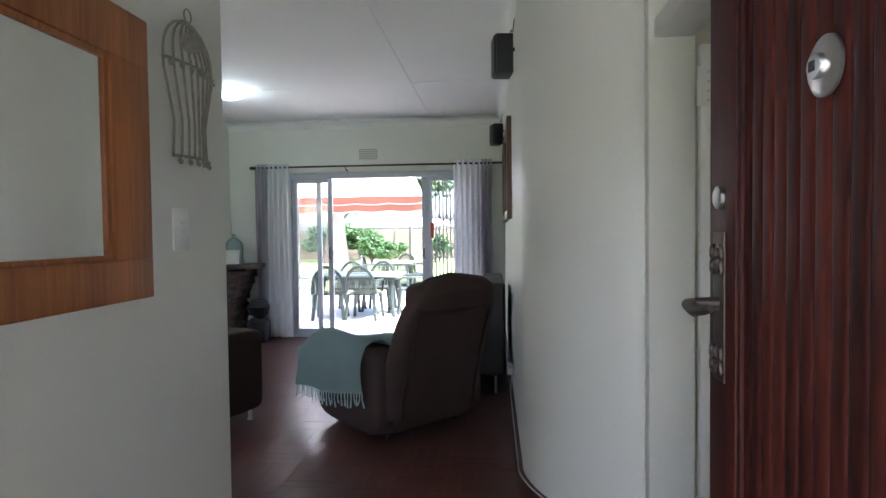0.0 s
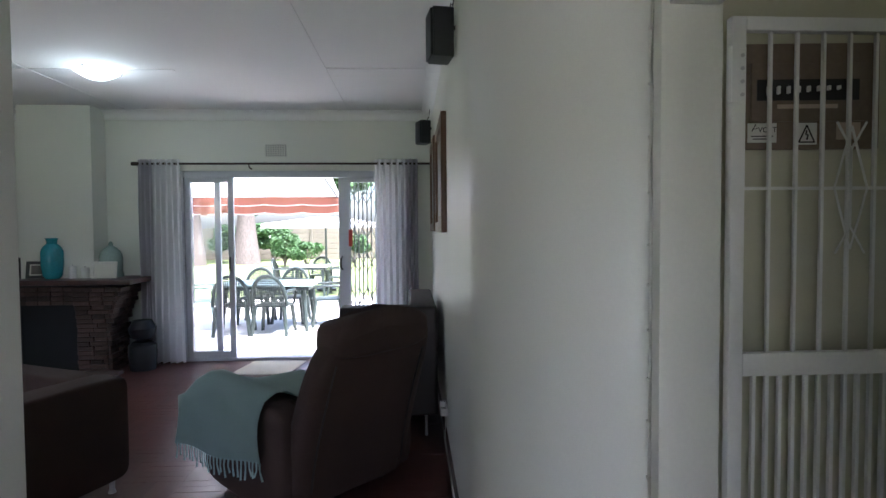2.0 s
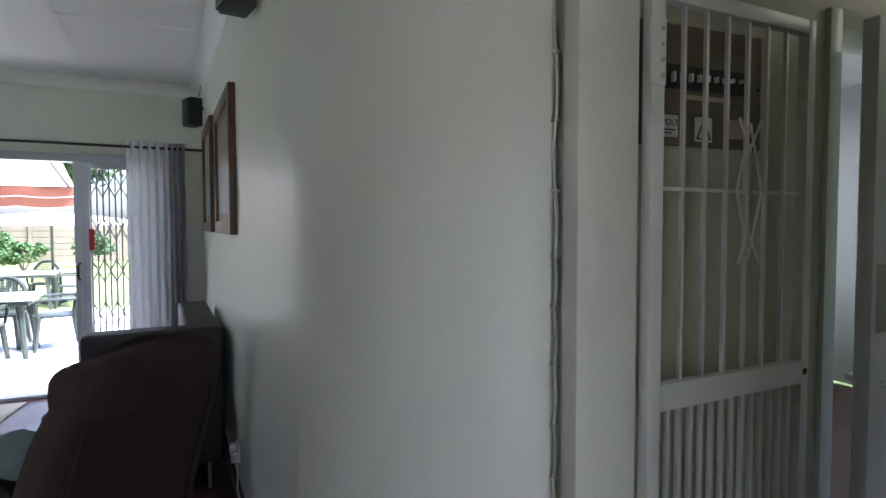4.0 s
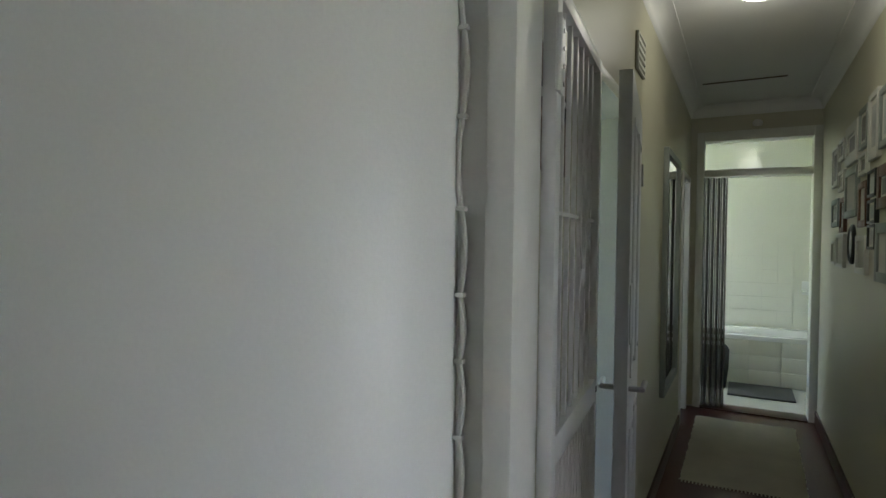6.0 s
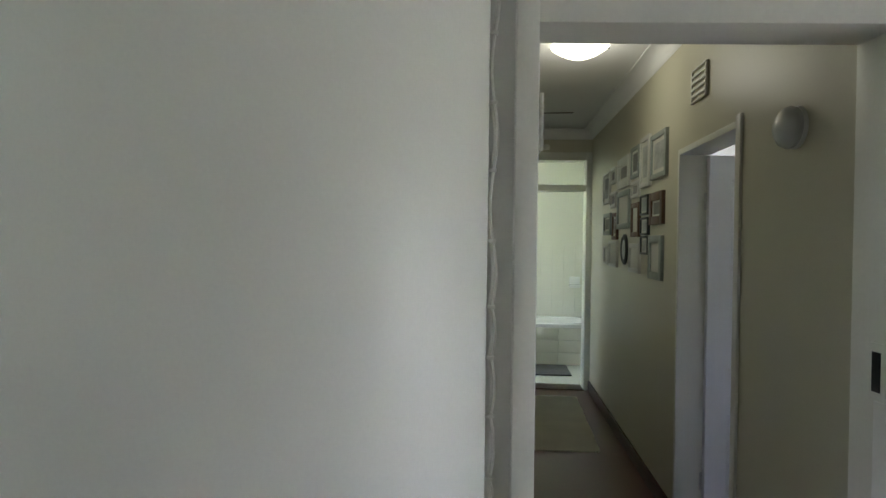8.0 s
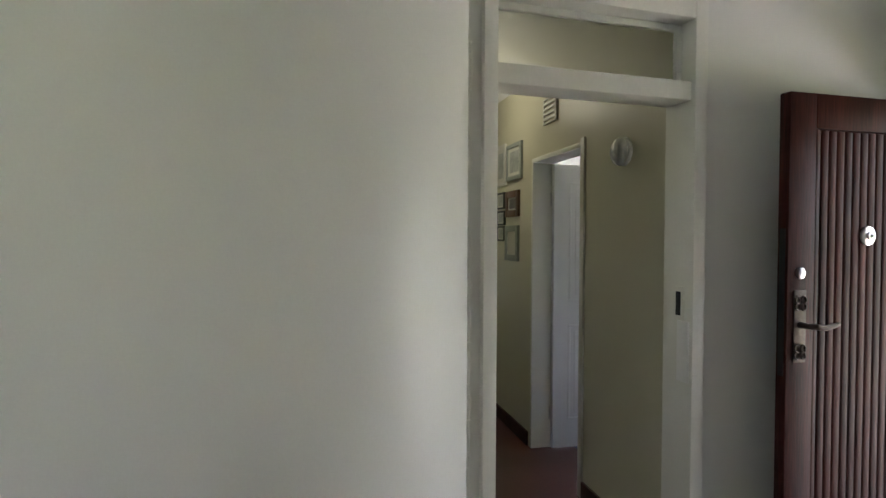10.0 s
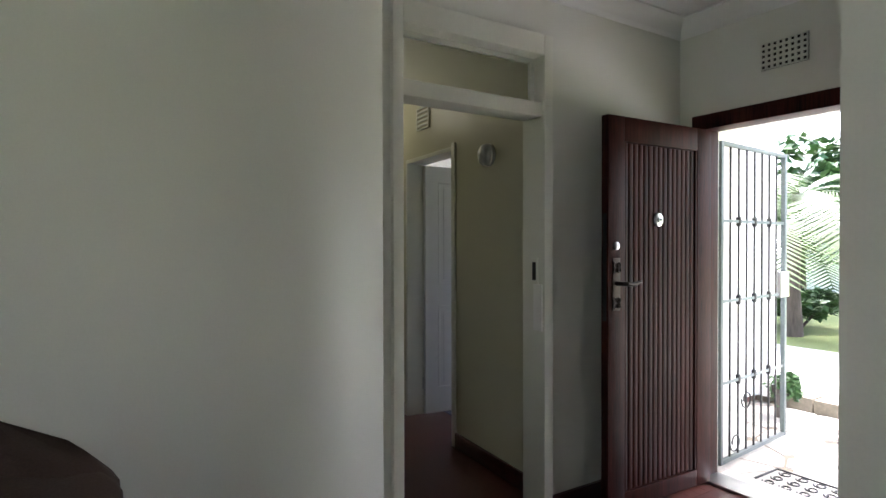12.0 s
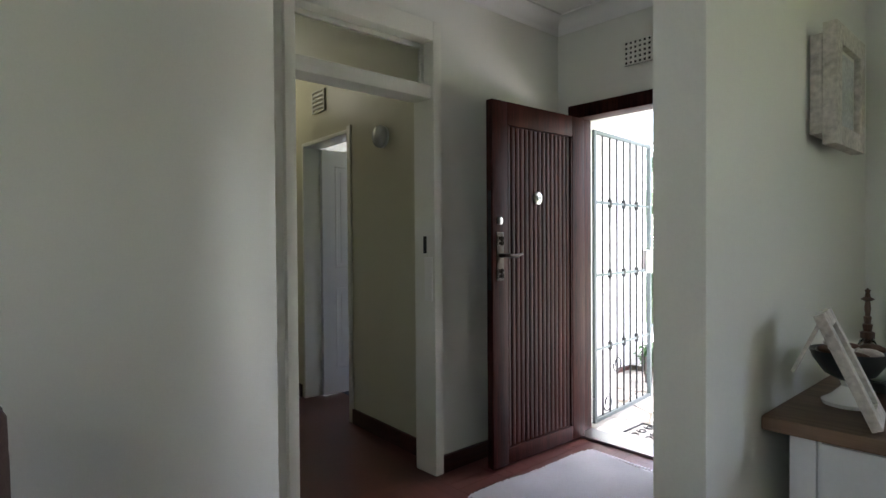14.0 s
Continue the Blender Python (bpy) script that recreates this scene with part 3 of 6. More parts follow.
def palm(x, y, h, seed, label, spread=1.8):
    ob = thing("palm_tree", label, "tree", at=pose(x, y, GZ - 0.06))
    rnd = random.Random(seed)
    bm = bmesh.new()
    add_tube(bm, [(0, 0, 0), (0.03, 0, h * 0.5), (0, 0.02, h)], [0.16, 0.13, 0.14], 12)
    part("trunk", bm, M_BARK, ob)
    for k in range(26):
        a = k * 2.4 + rnd.uniform(-0.2, 0.2)
        lift = rnd.uniform(-0.1, 1.0)
        bm = bmesh.new()
        pts = []
        for i in range(12):
            s = i / 11
            out = spread * s
            pts.append(Vector((math.cos(a) * out, math.sin(a) * out, h + spread * (lift * s - (0.55 + 0.5 * lift) * s * s))))
        add_tube(bm, pts, [0.016 * (1 - 0.7 * i / 11) for i in range(12)], 4)
        side = Vector((-math.sin(a), math.cos(a), 0))
        for i in range(1, 11):
            for f in (0, 0.33, 0.66):
                p = pts[i].lerp(pts[min(i + 1, 11)], f)
                d = (pts[min(i + 1, 11)] - pts[i]).normalized()
                for sgn in (-1, 1):
                    ln = 0.5 * math.sin((i + f) / 12 * math.pi) + 0.1
                    tip = p + side * sgn * ln + d * ln * 0.5 + Vector((0, 0, -0.25 * ln))
                    bm.faces.new([bm.verts.new(v) for v in (p - d * 0.025, tip, p + d * 0.03)])
        part("frond", bm, M_LEAF2, ob, smooth=0)
    return ob


palm(2.65, -6.8, 1.75, 3, "bushy palm with arching fronds beside the drive", 2.3)
palm(4.3, -10.5, 2.6, 4, "bushy palm by the white boundary wall", 2.2)
shrub(1.3, -7.6, 1.6, 0.6, 21, "low strap leaved bush in front of the boundary wall", GZ - 0.06, 2500, 0.2)
shrub(3.0, -7.8, 1.6, 0.7, 22, "low green bush in front of the boundary wall", GZ - 0.06, 2500, 0.2)
bm = bmesh.new()
for k in range(14):
    foliage(bm, (-20 + 3 * k, -19.0 - (k % 3), 2.3 + (k % 4) * 0.6), (2.6, 1.6, 2.6), 600, 0.5, 90 + k, 0.4, 4)
tagged(finish("trees_behind_wall", bm, M_LEAF, smooth=0), "dense green trees behind the white boundary wall", "trees", kind="stuff")

# ---- fixed joinery ----
def frame_boxes(y0, y1, x_lo, x_hi, z_top, w, lead=0.0):
    """Jambs and head round an opening in a wall that faces x."""
    return [((x_lo, y0 - w, 0), (x_hi, y0, z_top + w)), ((x_lo, y1, 0), (x_hi, y1 + w, z_top + w)), ((x_lo, y0, z_top), (x_hi, y1, z_top + w))]


# corridor doorway from the hall, with its transom
dw = tagged(new("door_frame_hall"), "cream painted door frame with a glazed transom", kind="structure")
for nm, lo, hi in (("jamb", (-0.025, 1.045, 0), (0.14, 1.10, 2.37)), ("jamb", (-0.025, 1.88, 0), (0.14, 1.93, 2.37)),
                   ("head", (-0.025, 1.10, 2.27), (0.14, 1.88, 2.37)), ("transom_bar", (-0.005, 1.10, 1.975), (0.13, 1.88, 2.045))):
    part(nm, boxes((lo, hi)), M_TRIM, dw, bevel=0.006)
part("transom_frame", boxes(((0.05, 1.10, 2.045), (0.09, 1.125, 2.27)), ((0.05, 1.855, 2.045), (0.09, 1.88, 2.27)), ((0.05, 1.125, 2.245), (0.09, 1.855, 2.27)), ((0.05, 1.125, 2.045), (0.09, 1.855, 2.06))), M_TRIM, dw, bevel=0.003)
part("pane", boxes(((0.068, 1.12, 2.055), (0.072, 1.86, 2.25))), M_FROST, dw, "frosted glass pane")
part("strike_plate", boxes(((0.02, 1.098, 1.15), (0.07, 1.104, 1.28))), M_TRIM, dw)
part("strike_hole", boxes(((0.035, 1.103, 1.17), (0.06, 1.106, 1.26))), M_BLACK, dw)
part("lock_cover", boxes(((-0.01, 1.10, 0.92), (0.05, 1.108, 1.15))), M_WHITE, dw, bevel=0.002)

# bathroom doorway at the end of the corridor
bd = tagged(new("door_frame_bath"), "cream painted door frame with a glazed transom", kind="structure")
for nm, lo, hi in (("jamb", (3.47, 0.0, 0), (3.66, 0.06, 2.42)), ("jamb", (3.47, 0.87, 0), (3.66, 0.93, 2.42)), ("head", (3.47, 0.06, 2.34), (3.66, 0.87, 2.42)), ("transom_bar", (3.48, 0.06, 2.03), (3.65, 0.87, 2.09))):
    part(nm, boxes((lo, hi)), M_TRIM, bd, bevel=0.006, m=K)
part("pane", boxes(((3.55, 0.06, 2.09), (3.554, 0.87, 2.34))), M_GLASS, bd, m=K)
structure("threshold_bath", boxes(((3.45, 0.06, 0), (3.66, 0.87, 0.012))), M_SKIRT, "dark wooden threshold", 0.003, m=K)

# bedroom doorway
be = tagged(new("door_frame_bedroom"), "cream painted door frame", kind="structure")
for nm, lo, hi in (("jamb", (-0.045, -0.15, 0), (0.0, 0.012, 2.02)), ("jamb", (0.72, -0.15, 0), (0.745, 0.004, 2.0)), ("head", (0.0, -0.15, 1.97), (0.72, 0.006, 2.0))):
    part(nm, boxes((lo, hi)), M_TRIM, be, bevel=0.004, m=K)

# north corridor doorways
for k, (a, b) in enumerate(((-0.22, 0.46), (2.85, 3.35))):
    fr = tagged(new("door_frame_corridor"), "white painted door frame", kind="structure")
    for nm, lo, hi in (("jamb", (a - 0.05, KW - 0.015, 0), (a, KW + 0.145, 2.02)), ("jamb", (b, KW - 0.015, 0), (b + 0.05, KW + 0.145, 2.02)), ("head", (a, KW - 0.015, 1.97), (b, KW + 0.145, 2.02))):
        part(nm, boxes((lo, hi)), M_WHITE, fr, bevel=0.004, m=K)

# front door frame
ff = tagged(new("door_frame_front"), "dark red hardwood door frame", kind="structure")
for nm, lo, hi in (("jamb", (-0.17, -0.12, 0), (-0.085, 0.012, 2.0)), ("jamb", (-1.105, -0.12, 0), (-1.01, 0.012, 2.0)), ("head", (-1.105, -0.12, 2.0), (-0.085, 0.012, 2.085))):
    part(nm, boxes((lo, hi)), M_DOOR, ff, bevel=0.005)
structure("door_sill", boxes(((-1.01, -0.12, 0), (-0.17, 0.05, 0.015))), M_STEEL, "worn grey door sill", 0.003)

# skirting
bm = bmesh.new()
for lo, hi in (((-0.018, 0.0, 0), (0, 1.045, 0.09)), ((XP, 0.0, 0), (XP + 0.016, 1.865, 0.09)), ((XPW - 0.016, YS, 0), (XPW, 1.865, 0.09)), ((XPW - 0.016, 1.865, 0), (XP + 0.016, 1.881, 0.09)),
               ((XL - 0.018, 2.6, 0), (XL, YN, 0.09)), ((XW, YN - 0.016, 0), (DX0 - 0.06, YN, 0.09)), ((XW, YS, 0), (XPW, YS + 0.016, 0.09))):
    add_box(bm, lo, hi)
outer = [(p[0] - 0.018 * math.sin(math.atan2(-p[0] / 0.45, (2.6 - p[1]) / 0.615)), p[1] - 0.018 * math.cos(math.atan2(-p[0] / 0.45, (2.6 - p[1]) / 0.615))) for p in curve]
for i in range(24):
    add_prism(bm, [curve[i], curve[i + 1], outer[i + 1], outer[i]], 0, 0.09)
structure("baseboard", bm, M_SKIRT, "dark wooden skirting", 0.0)
bm = boxes(((0.78, 0, 0), (3.47, 0.016, 0.1)), ((-0.93, 0, 0), (-0.05, 0.016, 0.1)), ((-0.9, KW - 0.016, 0), (-0.28, KW, 0.1)), ((0.52, KW - 0.016, 0), (2.79, KW, 0.1)))
structure("baseboard_corridor", bm, M_SKIRT, "dark wooden skirting", 0.004, m=K)


def cove(bm, pts, r=0.085, m=None):
    """A coved cornice along points; the room lies to the left."""
    for a, b in zip(pts, pts[1:]):
        a, b = Vector((*a, 0)), Vector((*b, 0))
        d = (b - a).normalized()
        n = Vector((-d.y, d.x, 0))
        prof = [(0, CEIL - r - 0.012)] + [(0.012 + (r - 0.012) * (1 - math.cos(t)), CEIL - r + (r - 0.012) * math.sin(t)) for t in [radians(90) * i / 7 for i in range(8)]] + [(r + 0.012, CEIL - 0.012), (r + 0.012, CEIL - 0.001), (0.001, CEIL - 0.001)]
        q = [[bm.verts.new(p + n * x + Vector((0, 0, z))) for x, z in prof] for p in (a, b)]
        for i in range(len(prof)):
            j = (i + 1) % len(prof)
            bm.faces.new((q[0][i], q[0][j], q[1][j], q[1][i]))
        bm.faces.new(q[0][::-1])
        bm.faces.new(q[1])


bm = bmesh.new()
cove(bm, [(XP, 0), (0, 0)])
cove(bm, [(0, 0), (0, 1.985)])
cove(bm, [(0, 1.985)] + curve[::3] + [(XL, YN)])
cove(bm, [(XL, YN), (XW, YN)])
cove(bm, [(XW, YN), (XW, YS)])
cove(bm, [(XW, YS), (XPW, YS)])
cove(bm, [(XPW, YS), (XPW, 1.865)])
cove(bm, [(XPW, 1.865), (XP, 1.865)])
cove(bm, [(XP, 1.865), (XP, 0)])
structure("cornice", bm, M_CEIL, "white coved cornice", 0, 40)
bm = bmesh.new()
cove(bm, [(U0 - 0.0, 0), (U1, 0), (U1, KW), (U0, KW)])
structure("cornice_corridor", bm, M_CEIL, "white coved cornice", 0, 40, m=K)
# cover strips of the ceiling boards
bm = bmesh.new()
for x in (-1.34, -3.61, -5.2):
    add_box(bm, (x - 0.02, 0.1, CEIL - 0.006), (x + 0.02, YN - 0.09, CEIL + 0.001))
for x, x2, y in ((-1.32, -0.55, 4.92), (-3.59, -2.5, 5.0), (-3.63, -4.6, 5.0)):
    add_box(bm, (min(x, x2), y - 0.02, CEIL - 0.006), (max(x, x2), y + 0.02, CEIL + 0.001))
structure("ceiling_cover_strip", bm, M_CEIL, "white ceiling cover strips", 0, 0)
bm = boxes(((2.7, 0.3, CEIL - 0.005), (2.72, 0.85, CEIL + 0.001)))
structure("ceiling_hatch_gap", bm, M_SKIRT, "edge of the ceiling hatch", 0, 0, m=K)


# sliding door
sd = tagged(new("sliding_door"), "white aluminium sliding door, half open", kind="structure")
yF0, yF1 = YN + 0.06, YN + 0.15
part("door_frame", boxes(((DX0, yF0 - 0.02, 0), (DX0 + 0.08, yF1, DZ)), ((DX1 - 0.05, yF0 - 0.02, 0), (DX1, yF1, DZ)), ((DX0 + 0.08, yF0 - 0.02, DZ - 0.07), (DX1 - 0.05, yF1, DZ)), ((DX0, yF0 - 0.02, 0), (DX1, yF1, 0.03))), M_ALU, sd, bevel=0.003)


def leaf(x0, x1, y, nm="sliding_leaf"):
    e = tagged(new(nm), "")
    e.parent = sd
    part("leaf_frame", boxes(((x0, y, 0.03), (x0 + 0.06, y + 0.035, DZ - 0.07)), ((x1 - 0.06, y, 0.03), (x1, y + 0.035, DZ - 0.07)), ((x0 + 0.06, y, 0.03), (x1 - 0.06, y + 0.035, 0.10)), ((x0 + 0.06, y, DZ - 0.12), (x1 - 0.06, y + 0.035, DZ - 0.07))), M_ALU, e, bevel=0.003)
    g = part("pane", boxes(((x0 + 0.06, y + 0.015, 0.10), (x1 - 0.06, y + 0.02, DZ - 0.12))), M_GLASS, e)
    g.visible_shadow = False
    return e


leaf(DX0 + 0.08, -2.566, yF0)
leaf(DX0 + 0.0801, -2.719, yF0 + 0.04)
leaf(-1.40, DX1 - 0.051, yF0)
leaf(-1.458, DX1 - 0.0511, yF0 + 0.04)
for x, s in ((-2.61, -1), (-1.42, 1)):
    bm = bmesh.new()
    add_tube(bm, [(x, yF0 + 0.0, 1.11), (x - 0.01 * s, yF0 - 0.045, 1.09), (x - 0.01 * s, yF0 - 0.045, 0.99), (x, yF0 + 0.0, 0.97)], 0.011, 8)
    part("handle", bm, M_BLKPL, sd, "black pull handle")
# folding security lattice behind the right leaf
lat = thing("security_lattice", "white folding steel security lattice, pushed open at the sliding door", "security gate")
for x in [-1.33 + 0.045 * i for i in range(12)]:
    bm = boxes(((x, yF0 - 0.065, 0.04), (x + 0.012, yF0 - 0.045, DZ - 0.06)))
    part("upright_bar", bm, M_ALU, lat)
for k in range(6):
    for row in range(5):
        z = 0.22 + row * 0.36
        x = -1.33 + 0.09 * k
        for d in (0, 1):
            bm = bmesh.new()
            a, b = ((x, yF0 - 0.07, z), (x + 0.095, yF0 - 0.07, z + 0.2)) if d else ((x, yF0 - 0.042, z + 0.2), (x + 0.095, yF0 - 0.042, z))
            add_rod(bm, a, b, 0.006, 5)
            part("cross_bar", bm, M_ALU, lat)
part("lock_case", boxes(((-1.34, yF0 - 0.09, 1.22), (-1.30, yF0 - 0.07, 1.40))), material("red_plastic", (0.6, 0.05, 0.04), 0.4), lat, bevel=0.004)

# curtains
rod = thing("curtain_rod", "thin dark metal curtain rod with round end caps", "curtain rod")
bm = bmesh.new()
add_rod(bm, (-3.47, YN - 0.11, 2.09), (-0.46, YN - 0.11, 2.09), 0.011, 12)
part("pole", bm, M_BRONZE, rod)
bm = bmesh.new()
add_rod(bm, (-3.53, YN - 0.11, 2.09), (-3.47, YN - 0.11, 2.09), 0.02, 12)
part("end_cap", bm, M_BRONZE, rod)
for x in (-2.35, -0.75):
    bm = bmesh.new()
    add_tube(bm, [(x, YN - 0.002, 2.045), (x, YN - 0.08, 2.05), (x, YN - 0.11, 2.075)], 0.007, 6)
    part("bracket", bm, M_BRONZE, rod)


def curtain(name, x0, x1, folds, amp, mat, label, y=YN - 0.11, z0=0.03, z1=2.135, seed=1, flare=1.0):
    ob = thing(name, label, "curtain")
    rnd = random.Random(seed)
    ph = [rnd.uniform(-0.6, 0.6) for _ in range(folds + 2)]
    bm = bmesh.new()
    n = folds * 10
    cols = []
    for i in range(n + 1):
        s = i / n
        col = []
        for j in range(13):
            v = j / 12
            z = z0 + (z1 - z0) * v
            w = 1 + (flare - 1) * (1 - v)
            cx = (x0 + x1) / 2 + (s - 0.5) * (x1 - x0) * w
            f = s * folds
            a = amp * (0.75 + 0.5 * (1 - v)) * math.sin(f * math.tau + ph[int(f)] * (1 - v)) + 0.008 * math.sin(7 * v + i * 0.3)
            col.append(bm.verts.new((cx, y + a, z)))
        cols.append(col)
    for i in range(n):
        for j in range(12):
            bm.faces.new((cols[i][j], cols[i + 1][j], cols[i + 1][j + 1], cols[i][j + 1]))
    if mat is M_CURTAIN:
        bmesh.ops.solidify(bm, geom=bm.faces[:], thickness=0.003)
    part("cloth", bm, mat, ob, smooth=60)
    for i in range(folds):
        bm = bmesh.new()
        x = x0 + (x1 - x0) * (i + 0.5) / folds
        add_tube(bm, [(x, y + 0.02 * math.cos(t), 2.09 + 0.02 * math.sin(t)) for t in [math.tau * k / 14 for k in range(14)]], 0.004, 5, True)
        part("eyelet", bm, M_STEEL, ob)
    return ob


curtain("curtain", -3.47, -3.33, 3, 0.045, M_CURTAIN, "grey eyelet curtain drawn aside by the sliding door", seed=2, flare=1.15)
curtain("sheer_curtain", -3.33, -3.05, 5, 0.035, M_SHEER, "white sheer curtain drawn aside beside the grey curtain", seed=3, flare=1.2)
curtain("sheer_curtain", -1.05, -0.73, 5, 0.035, M_SHEER, "white sheer curtain over the end of the folding lattice", seed=4, flare=1.0)
curtain("curtain", -0.73, -0.60, 3, 0.04, M_CURTAIN, "grey eyelet curtain drawn aside near the room corner", seed=5, flare=1.0)

# vents
# Shade inside the slotted vents, painted as one flat brownish cream.
M_VENT = material("cream_slot_shade", (0.40, 0.38, 0.28), 0.7, vary=0.1, bump=0.05)


def vent(name, m, w, h, nx, nz, label, slots=False):
    """Pierced plaster vent facing -y of m."""
    ob = thing(name, label, "air vent", at=m)
    bm = boxes(((0, -0.006, 0), (w, 0.0, h)))
    # Thin sheet coloured like the shade in the openings: lighter for slots, else black.
    part("backing", bm, M_VENT if slots else M_BLACK, ob)
    bm = bmesh.new()
    bar = 0.42
    cx, cz = w / nx, h / nz
    if not slots:
        for i in range(nx + 1):
            add_box(bm, (max(0, (i - bar / 2) * cx), -0.014, 0), (min(w, (i + bar / 2) * cx), -0.006, h))
    else:
        add_box(bm, (0, -0.014, 0), (0.012, -0.006, h))
        add_box(bm, (w - 0.012, -0.014, 0), (w, -0.006, h))
    for j in range(nz + 1):
        add_box(bm, (0, -0.0155, max(0, (j - bar / 2) * cz)), (w, -0.006, min(h, (j + bar / 2) * cz)))
    part("grille", bm, M_WALL, ob)
    return ob


vent("wall_vent", pose(-2.205, YN, 2.175), 0.225, 0.13, 9, 6, "square holed plaster vent above the sliding door")
vent("wall_vent", pose(-0.48, 0.0, 2.25, 0, 0, 180), 0.23, 0.14, 8, 5, "square holed plaster vent above the front door")
vent("wall_vent", K @ pose(0.53, 0.0, 2.19, 0, 0, 180), 0.2, 0.16, 4, 5, "slotted plaster vent on the corridor wall", True)
vent("wall_vent", K @ pose(0.55, KW, 2.2), 0.2, 0.16, 4, 5, "slotted plaster vent over the corridor doorway", True)


# ceiling lamps
def ceiling_lamp(x, y, r, mat, label, colour, watts):
    ob = thing("ceiling_lamp", label, "lamp", at=pose(x, y, CEIL))
    bm = bmesh.new()
    add_lathe(bm, [(r * 0.55, -0.03), (r * 0.55, 0.0)], seg=28)
    part("base", bm, M_WHITE, ob)
    bm = bmesh.new()
    add_lathe(bm, [(0.004, -0.095), (r * 0.35, -0.088), (r * 0.62, -0.07), (r * 0.85, -0.047), (r, -0.03), (r, -0.025), (r * 0.6, -0.025)], seg=36)
    part("shade", bm, mat, ob)
    for k in range(3):
        a = k * math.tau / 3 + 0.4
        bm = bmesh.new()
        add_tube(bm, [(math.cos(a) * r * 0.5, math.sin(a) * r * 0.5, -0.02), (math.cos(a) * r * 1.03, math.sin(a) * r * 1.03, -0.022), (math.cos(a) * r * 0.96, math.sin(a) * r * 0.96, -0.045)], 0.006, 5)
        part("clip", bm, M_BRONZE, ob)
    bulb(x, y, CEIL - 0.2, watts, colour, 0.12)
    return ob


ceiling_lamp(-3.05, 4.94, 0.165, M_LAMP_W, "round opal glass ceiling lamp, switched on, cool white", (0.85, 1.0, 0.95), 1.0)
ceiling_lamp(*(K @ Vector((0.93, 0.5, 0)))[:2], 0.165, M_LAMP_Y, "round opal glass ceiling lamp, switched on, warm white", (1.0, 0.93, 0.7), 0.35)


# ---- soft shapes ----
def add_cushion(bm, centre, size, power=0.45, m=None, nu=24, nv=14, sag=0.0):
    """A rounded block: a ball pushed out towards its box."""
    sp = lambda v, p: math.copysign(abs(v) ** p, v)
    rows = []
    for j in range(nv + 1):
        b = -math.pi / 2 + math.pi * j / nv
        row = []
        for i in range(nu):
            a = math.tau * i / nu
            p = Vector((sp(math.cos(b), power) * sp(math.cos(a), power) * size[0] / 2, sp(math.cos(b), power) * sp(math.sin(a), power) * size[1] / 2, sp(math.sin(b), power) * size[2] / 2))
            p += Vector((1, 1, 1)) * 0.004 * noise.noise(p * 9)
            row.append(p + Vector(centre))
        rows.append([bm.verts.new(m @ p if m else p) for p in (row if 0 < j < nv else [row[0]])])
    for j in range(nv):
        a, b = rows[j], rows[j + 1]
        for i in range(nu):
            k = (i + 1) % nu
            if len(a) == 1:
                bm.faces.new((a[0], b[k], b[i]))
            elif len(b) == 1:
                bm.faces.new((a[i], a[k], b[0]))
            else:
                bm.faces.new((a[i], a[k], b[k], b[i]))


# ---- hall ----
LEAF = Matrix.Translation((-0.220, 0.03, 0)) @ Matrix.Rotation(math.atan2(0.81, 0.028), 4, "Z")   # x along the leaf, +y its outer face
fd = thing("front_door", "dark red hardwood front door with upright flutes, standing wide open into the hall", "door", at=LEAF)
part("door_panel", boxes(((0, -0.045, 0.012), (0.12, 0, 1.985)), ((0.69, -0.045, 0.012), (0.81, 0, 1.985)), ((0.12, -0.045, 1.86), (0.69, 0, 1.985)), ((0.12, -0.045, 0.012), (0.69, 0, 0.10)), ((0.12, -0.044, 0.10), (0.69, -0.014, 1.86))), M_DOOR, fd, "dark red hardwood frame of the leaf", bevel=0.004)
for i in range(15):
    x = 0.137 + i * 0.0372
    bm = bmesh.new()
    prof = [(x + 0.0175 + 0.0176 * math.cos(t), -0.0145 + 0.0048 * math.sin(t)) for t in [math.pi * k / 7 for k in range(8)]]
    add_prism(bm, prof, 0.105, 1.855)
    part("flute", bm, M_DOOR, fd, smooth=60)
for x in (0.122, 0.676):
    part("bead", boxes(((x, -0.014, 0.10), (x + 0.012, -0.003, 1.86))), M_DOOR, fd, bevel=0.003)
bm = bmesh.new()
add_lathe(bm, [(0.0, 0.0), (0.036, 0.0), (0.036, 0.004), (0.030, 0.008), (0.015, 0.009), (0.015, 0.016), (0.008, 0.017)], seg=28)
bell = part("door_viewer", bm, M_STEEL, fd, "round steel door viewer", m=Matrix.Translation((0.435, -0.008, 1.475)) @ Matrix.Rotation(radians(-90), 4, "X"))
part("viewer_hole", boxes(((0.429, 0.0075, 1.469), (0.441, 0.0105, 1.481))), M_BLACK, fd)
bm = bmesh.new()
add_lathe(bm, [(0.0, 0.0), (0.02, 0.0), (0.02, 0.006), (0.015, 0.009)], seg=20)
part("deadlock", bm, M_STEEL, fd, "round steel deadlock cylinder", m=Matrix.Translation((0.755, 0.0, 1.34)) @ Matrix.Rotation(radians(-90), 4, "X"))
bm = bmesh.new()
add_box(bm, (0.728, 0.0, 1.02), (0.782, 0.004, 1.28))
part("handle_plate", bm, M_BRONZE, fd, "ornate worn bronze handle plate", bevel=0.003)
